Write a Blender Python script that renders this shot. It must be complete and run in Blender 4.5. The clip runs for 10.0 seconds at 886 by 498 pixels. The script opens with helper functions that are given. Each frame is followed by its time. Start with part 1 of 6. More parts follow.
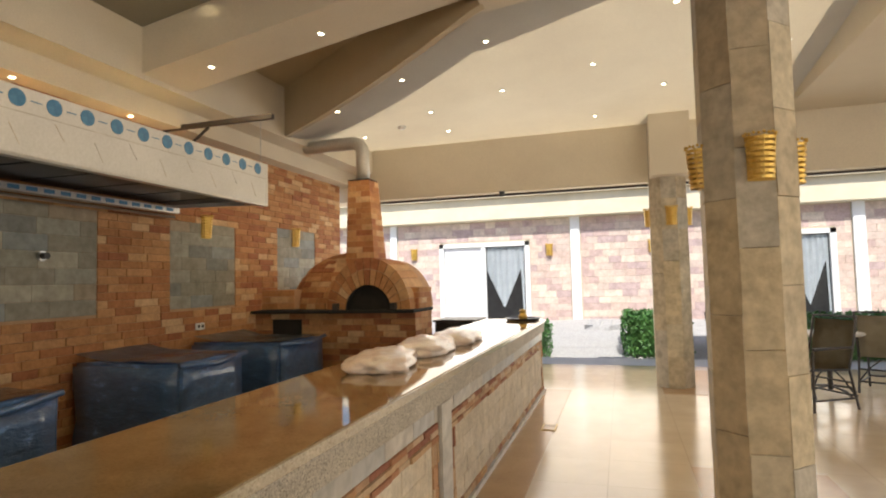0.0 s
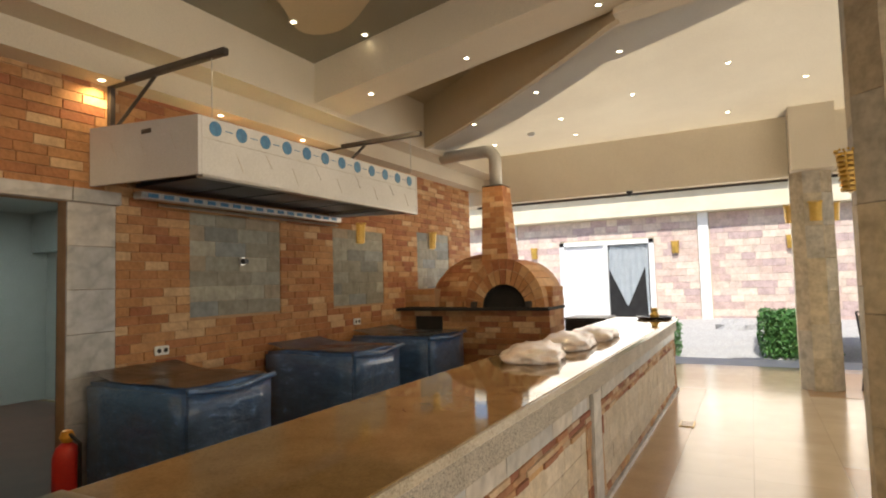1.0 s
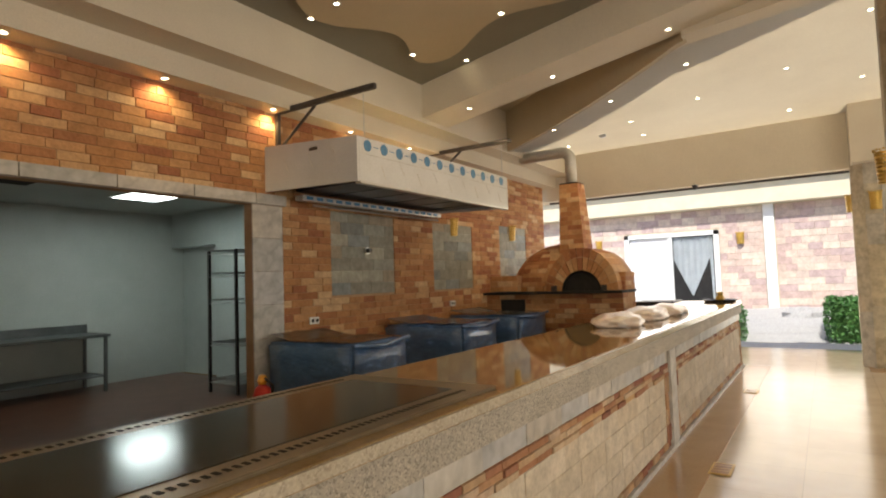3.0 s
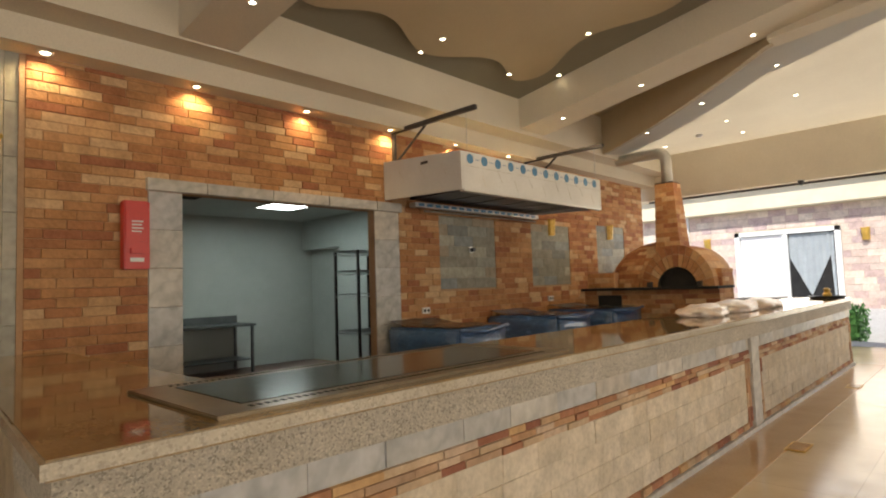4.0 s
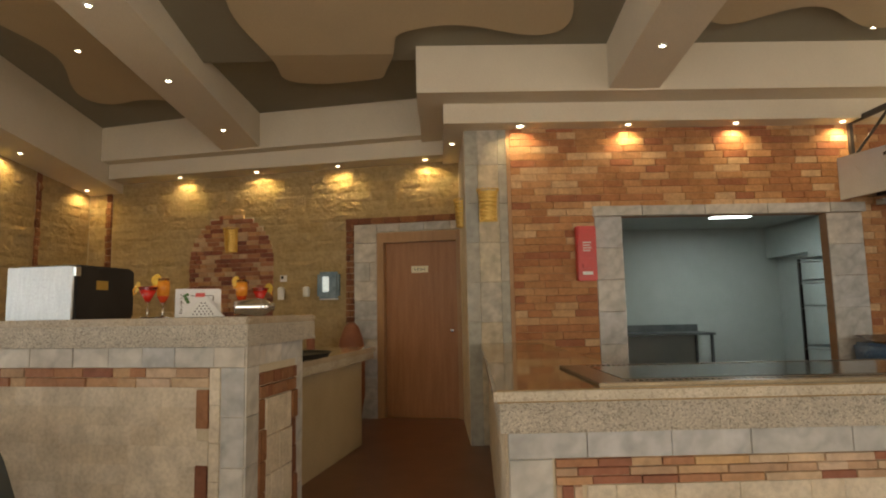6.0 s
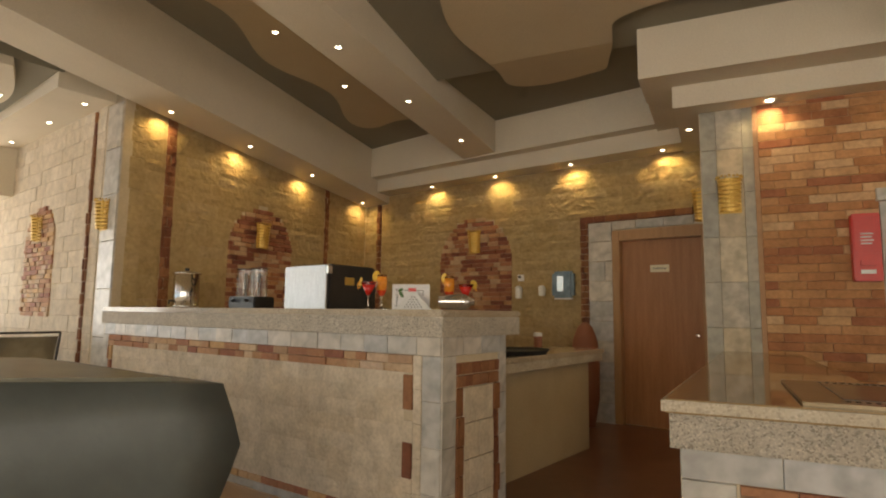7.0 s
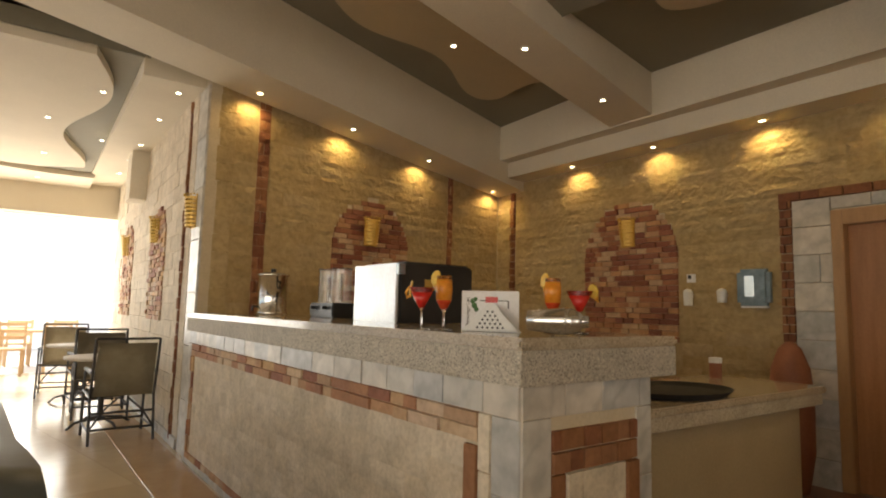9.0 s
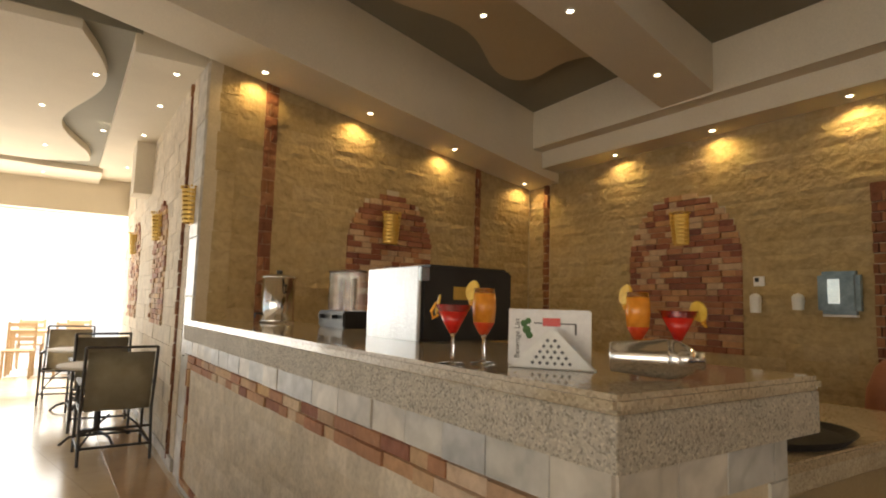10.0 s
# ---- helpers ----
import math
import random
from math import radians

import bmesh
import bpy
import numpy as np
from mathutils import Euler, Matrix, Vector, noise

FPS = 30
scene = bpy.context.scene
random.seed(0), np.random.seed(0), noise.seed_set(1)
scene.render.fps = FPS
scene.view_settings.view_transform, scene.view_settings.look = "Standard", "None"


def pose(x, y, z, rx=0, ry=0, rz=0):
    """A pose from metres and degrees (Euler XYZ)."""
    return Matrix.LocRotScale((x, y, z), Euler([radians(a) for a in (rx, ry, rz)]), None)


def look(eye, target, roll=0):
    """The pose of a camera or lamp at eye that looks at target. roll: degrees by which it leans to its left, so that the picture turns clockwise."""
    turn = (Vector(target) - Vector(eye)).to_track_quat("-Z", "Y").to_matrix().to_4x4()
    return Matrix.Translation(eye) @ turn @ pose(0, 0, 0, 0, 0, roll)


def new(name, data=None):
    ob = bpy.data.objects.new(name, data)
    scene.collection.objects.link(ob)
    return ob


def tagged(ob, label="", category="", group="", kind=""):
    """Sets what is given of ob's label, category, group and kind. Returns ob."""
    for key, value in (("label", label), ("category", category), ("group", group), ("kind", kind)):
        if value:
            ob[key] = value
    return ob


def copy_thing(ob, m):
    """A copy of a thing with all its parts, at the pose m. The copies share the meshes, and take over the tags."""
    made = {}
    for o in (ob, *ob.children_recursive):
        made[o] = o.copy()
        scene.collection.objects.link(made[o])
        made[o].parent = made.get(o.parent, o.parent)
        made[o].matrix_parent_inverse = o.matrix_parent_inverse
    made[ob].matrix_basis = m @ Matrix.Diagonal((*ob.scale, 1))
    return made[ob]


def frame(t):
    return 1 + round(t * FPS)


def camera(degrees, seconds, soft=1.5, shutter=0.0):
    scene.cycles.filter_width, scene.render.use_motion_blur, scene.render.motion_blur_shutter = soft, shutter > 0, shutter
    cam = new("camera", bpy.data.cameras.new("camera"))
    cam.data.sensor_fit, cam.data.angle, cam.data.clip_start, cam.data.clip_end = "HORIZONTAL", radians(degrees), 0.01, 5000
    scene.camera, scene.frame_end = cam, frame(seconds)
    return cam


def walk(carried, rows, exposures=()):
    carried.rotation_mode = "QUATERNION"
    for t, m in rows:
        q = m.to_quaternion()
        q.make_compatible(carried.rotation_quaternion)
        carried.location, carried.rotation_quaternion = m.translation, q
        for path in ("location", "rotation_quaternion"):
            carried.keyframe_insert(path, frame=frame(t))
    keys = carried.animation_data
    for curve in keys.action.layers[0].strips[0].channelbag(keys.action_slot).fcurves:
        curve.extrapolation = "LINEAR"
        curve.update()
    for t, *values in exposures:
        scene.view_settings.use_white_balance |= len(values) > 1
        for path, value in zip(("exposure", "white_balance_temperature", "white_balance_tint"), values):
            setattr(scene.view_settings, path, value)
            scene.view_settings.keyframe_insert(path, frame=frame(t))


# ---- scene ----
cam = camera(74.9, 10.0, soft=2.0)
PATH = [
    (0, (1.947, 2.315, 1.459), (1.362, 4.224, 1.57), -1.4),
    (0.5, (1.929, 2.099, 1.456), (1.098, 3.914, 1.574), -1.6),
    (1, (1.86, 1.815, 1.485), (0.923, 3.578, 1.599), -1.6),
    (1.5, (1.84, 1.542, 1.499), (0.82, 3.258, 1.612), -1.8),
    (2, (1.883, 1.28, 1.479), (0.827, 2.975, 1.588), -1.9),
    (3.5, (2.194, 0.457, 1.313), (1.002, 2.06, 1.429), -2.1),
    (4, (2.489, 0.2, 1.287), (1.106, 1.64, 1.415), -2.0),
    (4.5, (2.648, 0.058, 1.255), (1.134, 1.356, 1.398), -2.1),
    (5, (2.944, -0.021, 1.256), (1.216, 0.973, 1.42), -2.1),
    (5.5, (3.229, 0.079, 1.259), (1.319, 0.642, 1.446), -1.9),
    (7, (3.13, 0.701, 1.219), (1.336, -0.156, 1.438), 0.7),
    (7.5, (2.889, 0.781, 1.272), (1.201, -0.269, 1.487), 0.9),
    (8, (2.498, 0.715, 1.286), (0.924, -0.5, 1.505), 1.1),
    (8.5, (2.191, 0.602, 1.303), (0.672, -0.68, 1.517), 1.2),
    (9, (1.782, 0.359, 1.316), (0.303, -0.971, 1.524), 1.4),
    (9.5, (1.542, 0.122, 1.341), (0.088, -1.236, 1.546), 1.5),
    (10, (1.333, -0.111, 1.397), (-0.094, -1.499, 1.592), 1.6),
]
walk(cam, [(t, look(eye, target, roll)) for t, eye, target, roll in PATH])

# ---- light ----
world = bpy.data.worlds.new("world")
scene.world = world
world.use_nodes = True
sky = world.node_tree.nodes.new("ShaderNodeTexSky")
sky.sky_type, sky.sun_disc, sky.sun_elevation, sky.sun_rotation = "NISHITA", False, radians(57), radians(200)
world.node_tree.links.new(sky.outputs[0], world.node_tree.nodes["Background"].inputs[0])
world.node_tree.nodes["Background"].inputs[1].default_value = 0.15


def lamp(name, kind, m, energy, color=(1, 1, 1), **more):
    data = bpy.data.lights.new(name, kind)
    data.energy, data.color = energy, color
    if kind == "AREA":
        data.shape, data.size, data.size_y = "RECTANGLE", more["size"], more["size_y"]
    if kind == "SPOT":
        data.spot_size, data.spot_blend, data.shadow_soft_size = radians(more["cone"]), 0.6, 0.03
    if kind == "SUN":
        data.angle = radians(0.6)
    if kind == "POINT":
        data.shadow_soft_size = 0.05
    ob = new(name, data)
    ob.matrix_world = m
    return ob


lamp("sun", "SUN", look((3, -6.5, 14), (0.4, 2.2, 0)), 5.0, (1, 0.95, 0.87))
lamp("sky_north", "AREA", look((1.5, 12.2, 1.6), (1.0, 4, 1.4)), 86, (1.0, 0.89, 0.73), size=7, size_y=2.4)
lamp("sky_east", "AREA", look((8.6, 1.2, 1.7), (0, 1.0, 1.5)), 172, (1.0, 0.84, 0.62), size=10.5, size_y=2.6)
lamp("sky_south", "AREA", look((-0.5, -11.2, 1.6), (0.4, -4, 1.4)), 125, (1.0, 0.93, 0.80), size=5, size_y=2.4)
# Added fill inside the hall, no skylight there; it whitens the far wall.
lamp("sky_hall", "AREA", look((0.5, -12.5, 3.8), (-1.5, -18, 1.0)), 650, (1.0, 0.97, 0.9), size=7, size_y=2)
scene.view_settings.exposure = 0.48

# ---- materials ----


def material(name, rough=0.6, metal=0.0, spec=0.5):
    m = bpy.data.materials.new(name)
    m.use_nodes = True
    b = m.node_tree.nodes["Principled BSDF"]
    b.inputs["Roughness"].default_value, b.inputs["Metallic"].default_value = rough, metal
    b.inputs["Specular IOR Level"].default_value = spec
    return m, m.node_tree.nodes, m.node_tree.links, b


def ramp(n, l, fac, stops, constant=False):
    r = n.new("ShaderNodeValToRGB")
    e = r.color_ramp.elements
    while len(e) < len(stops):
        e.new(0.5)
    for k, (p, c) in zip(e, stops):
        k.position, k.color = p, (*c, 1)
    if constant:
        r.color_ramp.interpolation = "CONSTANT"
    l.new(fac, r.inputs[0])
    return r.outputs[0]


def grain(n, l, scale, detail=4.0, rough=0.6, coord="Object", stretch=None):
    t = n.new("ShaderNodeTexNoise")
    t.inputs["Scale"].default_value, t.inputs["Detail"].default_value, t.inputs["Roughness"].default_value = scale, detail, rough
    c = n.new("ShaderNodeTexCoord")
    out = c.outputs[coord]
    if stretch:
        mp = n.new("ShaderNodeMapping")
        mp.inputs["Scale"].default_value = stretch
        l.new(out, mp.inputs[0])
        out = mp.outputs[0]
    l.new(out, t.inputs["Vector"])
    return t.outputs[0]


def mix(n, l, a, b, fac, mode="MIX"):
    x = n.new("ShaderNodeMix")
    x.data_type, x.blend_type = "RGBA", mode
    for s, v in ((x.inputs[0], fac), (x.inputs[6], a), (x.inputs[7], b)):
        if isinstance(v, (int, float)):
            s.default_value = v
        elif isinstance(v, tuple):
            s.default_value = (*v, 1)
        else:
            l.new(v, s)
    return x.outputs[2]


def bump(n, l, b, height, strength, distance=0.01):
    k = n.new("ShaderNodeBump")
    k.inputs["Strength"].default_value, k.inputs["Distance"].default_value = strength, distance
    l.new(height, k.inputs["Height"])
    l.new(k.outputs[0], b.inputs["Normal"])


def worn(name, dark, light, scale=6.0, rough=0.6, bumpy=0.15, metal=0.0, fine=60.0, spec=0.5, stretch=None):
    """A surface whose colour drifts between two tones, with fine grain."""
    m, n, l, b = material(name, rough, metal, spec)
    big = grain(n, l, scale, stretch=stretch)
    col = ramp(n, l, big, [(0.3, dark), (0.7, light)])
    small = grain(n, l, fine, 3)
    col = mix(n, l, col, ramp(n, l, small, [(0.3, (0.78, 0.78, 0.78)), (0.7, (1, 1, 1))]), 0.5, "MULTIPLY")
    l.new(col, b.inputs["Base Color"])
    if bumpy:
        bump(n, l, b, small, bumpy)
    return m


def pieces(name, stops, rough=0.75, bumpy=0.5, fine=35.0, blotch=0.5, spec=0.3, deep=0.012, vein=False):
    """Bricks or stones: each piece takes its own tone out of the list."""
    m, n, l, b = material(name, rough, 0, spec)
    o, g = n.new("ShaderNodeObjectInfo"), n.new("ShaderNodeNewGeometry")
    add, fr = n.new("ShaderNodeMath"), n.new("ShaderNodeMath")
    add.operation, fr.operation = "ADD", "FRACT"
    l.new(o.outputs["Random"], add.inputs[0])
    l.new(g.outputs["Random Per Island"], add.inputs[1])
    l.new(add.outputs[0], fr.inputs[0])
    col = ramp(n, l, fr.outputs[0], [(i / len(stops), c) for i, c in enumerate(stops)], True)
    geo = n.new("ShaderNodeNewGeometry")
    t1, t2 = n.new("ShaderNodeTexNoise"), n.new("ShaderNodeTexNoise")
    for t, s, d in ((t1, 9.0, 4.0), (t2, fine, 5.0)):
        t.inputs["Scale"].default_value, t.inputs["Detail"].default_value = s, d
        l.new(geo.outputs["Position"], t.inputs["Vector"])
    col = mix(n, l, col, ramp(n, l, t1.outputs[0], [(0.3, (0.62, 0.60, 0.58)), (0.65, (1.08, 1.06, 1.04))]), blotch, "MULTIPLY")
    col = mix(n, l, col, ramp(n, l, t2.outputs[0], [(0.35, (0.75, 0.74, 0.72)), (0.6, (1, 1, 1))]), 0.6, "MULTIPLY")
    if vein:
        w, mp = n.new("ShaderNodeTexWave"), n.new("ShaderNodeMapping")
        mp.inputs["Rotation"].default_value = (0.5, 0.4, 0.6)
        l.new(geo.outputs["Position"], mp.inputs[0])
        l.new(mp.outputs[0], w.inputs["Vector"])
        w.inputs["Scale"].default_value, w.inputs["Distortion"].default_value = 3.2, 9.0
        w.inputs["Detail"].default_value, w.inputs["Detail Scale"].default_value = 3.0, 1.6
        col = mix(n, l, col, ramp(n, l, w.outputs[0], [(0.0, (0.66, 0.67, 0.69)), (0.35, (0.97, 0.97, 0.97)), (1.0, (1.06, 1.06, 1.06))]), 0.4, "MULTIPLY")
    l.new(col, b.inputs["Base Color"])
    bump(n, l, b, t2.outputs[0], bumpy, deep)
    return m


BRICK = pieces("brick", [(0.45, 0.215, 0.095), (0.52, 0.28, 0.13), (0.40, 0.175, 0.08), (0.60, 0.37, 0.19), (0.47, 0.235, 0.10), (0.37, 0.15, 0.075), (0.55, 0.305, 0.145), (0.44, 0.20, 0.09), (0.64, 0.43, 0.25), (0.49, 0.25, 0.11)], 0.8)
RUST = pieces("rust_brick", [(0.42, 0.21, 0.115), (0.56, 0.38, 0.23), (0.33, 0.14, 0.085), (0.62, 0.46, 0.31), (0.50, 0.29, 0.16), (0.60, 0.38, 0.19), (0.56, 0.41, 0.27), (0.40, 0.19, 0.11), (0.59, 0.44, 0.32), (0.47, 0.31, 0.20), (0.55, 0.36, 0.21), (0.30, 0.125, 0.08)], 0.75)
RUST_ARCH = pieces("arch_brick", [(0.36, 0.16, 0.085), (0.50, 0.31, 0.18), (0.27, 0.10, 0.06), (0.55, 0.39, 0.25), (0.42, 0.20, 0.11), (0.50, 0.28, 0.14), (0.31, 0.13, 0.08), (0.22, 0.085, 0.06)], 0.75)
RUST_DARK = pieces("dark_rust_stone", [(0.24, 0.10, 0.05), (0.31, 0.15, 0.075), (0.20, 0.08, 0.045), (0.28, 0.13, 0.06)], 0.8)
CREAM = pieces("cream_stone", [(0.66, 0.58, 0.46), (0.68, 0.60, 0.48), (0.64, 0.56, 0.44), (0.71, 0.63, 0.51), (0.66, 0.57, 0.44)], 0.8, 0.6, 45, 0.5, deep=0.008)
SPLIT = pieces("split_stone", [(0.43, 0.325, 0.17), (0.45, 0.345, 0.185), (0.42, 0.315, 0.16), (0.46, 0.355, 0.20), (0.44, 0.335, 0.175)], 0.9, 0.8, 22, 0.35, 0.08, deep=0.02)
GREY = pieces("grey_marble", [(0.54, 0.525, 0.49), (0.59, 0.57, 0.53), (0.50, 0.50, 0.49), (0.63, 0.59, 0.53), (0.56, 0.52, 0.46), (0.52, 0.525, 0.53)], 0.4, 0.15, 14, 0.5, 0.5, vein=True)
SLATE = pieces("grey_tile", [(0.29, 0.28, 0.23), (0.34, 0.34, 0.29), (0.23, 0.24, 0.23), (0.43, 0.41, 0.34), (0.31, 0.30, 0.25), (0.38, 0.32, 0.24), (0.28, 0.31, 0.31)], 0.55, 0.25, 20, 0.6)
PIER_GREY = pieces("pier_stone", [(0.42, 0.41, 0.35), (0.45, 0.43, 0.37), (0.40, 0.40, 0.36), (0.44, 0.41, 0.34)], 0.5, 0.15, 14, 0.6, 0.5)
SAND = pieces("sandstone_block", [(0.62, 0.48, 0.42), (0.68, 0.56, 0.48), (0.56, 0.42, 0.39), (0.72, 0.62, 0.53), (0.64, 0.52, 0.46), (0.52, 0.40, 0.39)], 0.8)
COLUMN = pieces("column_stone", [(0.58, 0.51, 0.38), (0.62, 0.54, 0.39), (0.55, 0.48, 0.36), (0.64, 0.58, 0.45), (0.54, 0.51, 0.44)], 0.7, 0.6, 20, 0.7)
MORTAR = worn("mortar", (0.42, 0.25, 0.14), (0.50, 0.32, 0.19), 8, 0.9, 0.3)
GROUT = worn("grout", (0.52, 0.44, 0.31), (0.60, 0.51, 0.37), 8, 0.9, 0.3)
PLASTER = worn("painted_plaster", (0.69, 0.62, 0.50), (0.75, 0.68, 0.55), 1.2, 0.8, 0.04, fine=90)
DARKPAINT = worn("olive_paint", (0.24, 0.22, 0.17), (0.28, 0.26, 0.20), 1.0, 0.75, 0.04, fine=90)
TAN_AND_SHADE = worn("tan_paint_and_shade", (0.50, 0.41, 0.27), (0.56, 0.46, 0.31), 1.0, 0.75, 0.04, fine=90)
WHITEWALL = worn("white_wall", (0.50, 0.54, 0.51), (0.58, 0.61, 0.58), 1.5, 0.5, 0.03)
STEEL = worn("steel", (0.55, 0.55, 0.54), (0.68, 0.68, 0.66), 3, 0.28, 0.02, 1.0, stretch=(1, 1, 12))
CHROME = worn("chrome", (0.72, 0.72, 0.72), (0.82, 0.82, 0.82), 3, 0.14, 0.0, 1.0)
BLACKMETAL = worn("black_metal", (0.035, 0.03, 0.028), (0.06, 0.05, 0.045), 8, 0.45, 0.05)
GOLD = worn("gold_paint", (0.60, 0.38, 0.07), (0.75, 0.50, 0.13), 8, 0.35, 0.05, 0.5)
RED = worn("red_paint", (0.55, 0.025, 0.02), (0.65, 0.04, 0.03), 5, 0.35, 0.03)
WOOD = worn("door_wood", (0.33, 0.145, 0.058), (0.43, 0.205, 0.085), 3, 0.42, 0.06, fine=40, stretch=(6, 6, 0.6))
WOODFRAME = worn("frame_wood", (0.36, 0.20, 0.09), (0.44, 0.26, 0.12), 4, 0.42, 0.06, stretch=(5, 5, 0.7))
LIGHTWOOD = worn("light_wood", (0.50, 0.33, 0.17), (0.58, 0.40, 0.22), 4, 0.5, 0.05)
# Matt black, for black things and for hollows whose shade is painted.
BLACK_AND_SHADE = worn("black_and_shade", (0.012, 0.011, 0.010), (0.03, 0.026, 0.022), 6, 0.9, 0.2)
BLACK = worn("black_plastic", (0.012, 0.012, 0.013), (0.03, 0.03, 0.03), 5, 0.3, 0.03)
WHITE = worn("white_plastic", (0.74, 0.74, 0.73), (0.82, 0.82, 0.81), 3, 0.4, 0.02)
PAPER = worn("paper", (0.80, 0.79, 0.80), (0.86, 0.85, 0.86), 3, 0.7, 0.02)
HOODFILM = worn("white_hood_film", (0.60, 0.61, 0.62), (0.69, 0.70, 0.71), 2.0, 0.22, 0.03, spec=0.6)
DULLDARK = worn("dull_dark_steel", (0.05, 0.05, 0.055), (0.09, 0.09, 0.1), 6, 0.4, 0.05, 0.7)
SIGN = worn("cream_plate", (0.80, 0.74, 0.54), (0.86, 0.80, 0.60), 3, 0.4, 0.02)
BLUEDOT = worn("blue_sticker", (0.05, 0.17, 0.34), (0.09, 0.25, 0.45), 20, 0.35, 0.0)
MESH = worn("sling_fabric", (0.33, 0.29, 0.21), (0.42, 0.37, 0.28), 9, 0.8, 0.4, fine=220)
TERRACOTTA = worn("terracotta", (0.24, 0.085, 0.045), (0.32, 0.13, 0.07), 5, 0.65, 0.1)
GRAVEL = worn("gravel", (0.26, 0.255, 0.25), (0.46, 0.45, 0.445), 30, 0.9, 1.0, fine=45)
LEAF = worn("leaf", (0.025, 0.09, 0.015), (0.07, 0.19, 0.04), 14, 0.55, 0.1)
SOIL = worn("soil", (0.06, 0.045, 0.03), (0.1, 0.08, 0.05), 10, 0.9, 0.6)
CURTAIN = worn("curtain", (0.60, 0.66, 0.70), (0.70, 0.76, 0.80), 6, 0.7, 0.1)
DOUGH = worn("bread_bag", (0.74, 0.56, 0.45), (0.88, 0.82, 0.77), 9, 0.25, 0.5, fine=26)
LOWFRONT = worn("cream_render", (0.44, 0.355, 0.225), (0.50, 0.41, 0.265), 2.5, 0.7, 0.08)
ROOFTILE = worn("eave_paint", (0.66, 0.58, 0.42), (0.74, 0.66, 0.50), 2, 0.8, 0.05)


def granite(name, dark, light, rough, speck, bumpy, cells=140):
    m, n, l, b = material(name, rough)
    col = ramp(n, l, grain(n, l, 5, 5), [(0.3, dark), (0.7, light)])
    v = n.new("ShaderNodeTexVoronoi")
    v.inputs["Scale"].default_value = cells
    c = n.new("ShaderNodeTexCoord")
    l.new(c.outputs["Object"], v.inputs["Vector"])
    dots = ramp(n, l, v.outputs["Color"], [(0.18, (0.28, 0.25, 0.22)), (0.36, (0.85, 0.82, 0.78)), (0.7, (1.0, 0.98, 0.95)), (0.85, (1.35, 1.32, 1.28))])
    l.new(mix(n, l, col, dots, speck, "MULTIPLY"), b.inputs["Base Color"])
    if bumpy:
        bump(n, l, b, grain(n, l, 70, 6), bumpy, 0.02)
    return m


GRANITE = granite("polished_granite", (0.25, 0.165, 0.075), (0.33, 0.225, 0.11), 0.045, 0.2, 0)
GRANITE_LIP = granite("granite_edge", (0.44, 0.385, 0.30), (0.56, 0.50, 0.40), 0.18, 0.35, 0)
GRANITE_ROUGH = granite("rough_granite", (0.50, 0.46, 0.39), (0.64, 0.59, 0.51), 0.7, 0.62, 1.0, 170)
GRANITE_BAR = granite("bar_granite", (0.40, 0.33, 0.24), (0.50, 0.42, 0.31), 0.08, 0.45, 0)


def floor_material():
    m, n, l, b = material("polished_floor", 0.16)
    c = n.new("ShaderNodeTexCoord")
    t = n.new("ShaderNodeTexBrick")
    t.offset = 0.0
    t.inputs["Scale"].default_value = 1.0
    t.inputs["Brick Width"].default_value = t.inputs["Row Height"].default_value = 0.6
    t.inputs["Mortar Size"].default_value = 0.0025
    t.inputs["Color1"].default_value, t.inputs["Color2"].default_value = (0.62, 0.50, 0.34, 1), (0.67, 0.55, 0.38, 1)
    t.inputs["Mortar"].default_value = (0.48, 0.38, 0.26, 1)
    l.new(c.outputs["Object"], t.inputs["Vector"])
    cloud = ramp(n, l, grain(n, l, 2.2, 5), [(0.3, (0.86, 0.84, 0.82)), (0.7, (1.04, 1.03, 1.02))])
    l.new(mix(n, l, t.outputs[0], cloud, 0.8, "MULTIPLY"), b.inputs["Base Color"])
    l.new(ramp(n, l, grain(n, l, 7), [(0.3, (0.12,) * 3), (0.7, (0.24,) * 3)]), b.inputs["Roughness"])
    return m


FLOOR = floor_material()
BAND = worn("brown_tile", (0.46, 0.29, 0.15), (0.54, 0.35, 0.185), 3, 0.2, 0.0)
DARKTILE = worn("dark_brown_tile", (0.105, 0.040, 0.024), (0.17, 0.070, 0.042), 3, 0.3, 0.03)
PAVING = worn("pale_paving", (0.55, 0.52, 0.47), (0.64, 0.61, 0.56), 3, 0.7, 0.2)


def film_material(name, under, rough, coat=1.0):
    """Stretched plastic wrap over a dark thing: glossy, wrinkled, with sheen painted pale along the wrinkles."""
    m, n, l, b = material(name, rough)
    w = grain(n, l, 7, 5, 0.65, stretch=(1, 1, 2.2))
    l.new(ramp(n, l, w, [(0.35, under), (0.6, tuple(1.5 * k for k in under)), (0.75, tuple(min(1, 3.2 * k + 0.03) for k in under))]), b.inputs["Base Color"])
    b.inputs["Coat Weight"].default_value, b.inputs["Coat Roughness"].default_value = coat, 0.08
    bump(n, l, b, w, 0.7, 0.03)
    return m


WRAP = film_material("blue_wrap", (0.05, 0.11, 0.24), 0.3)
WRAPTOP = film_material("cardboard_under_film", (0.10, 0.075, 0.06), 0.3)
COVER = worn("grey_green_cover", (0.085, 0.098, 0.097), (0.115, 0.130, 0.127), 3.0, 0.42, 0.3, fine=9)


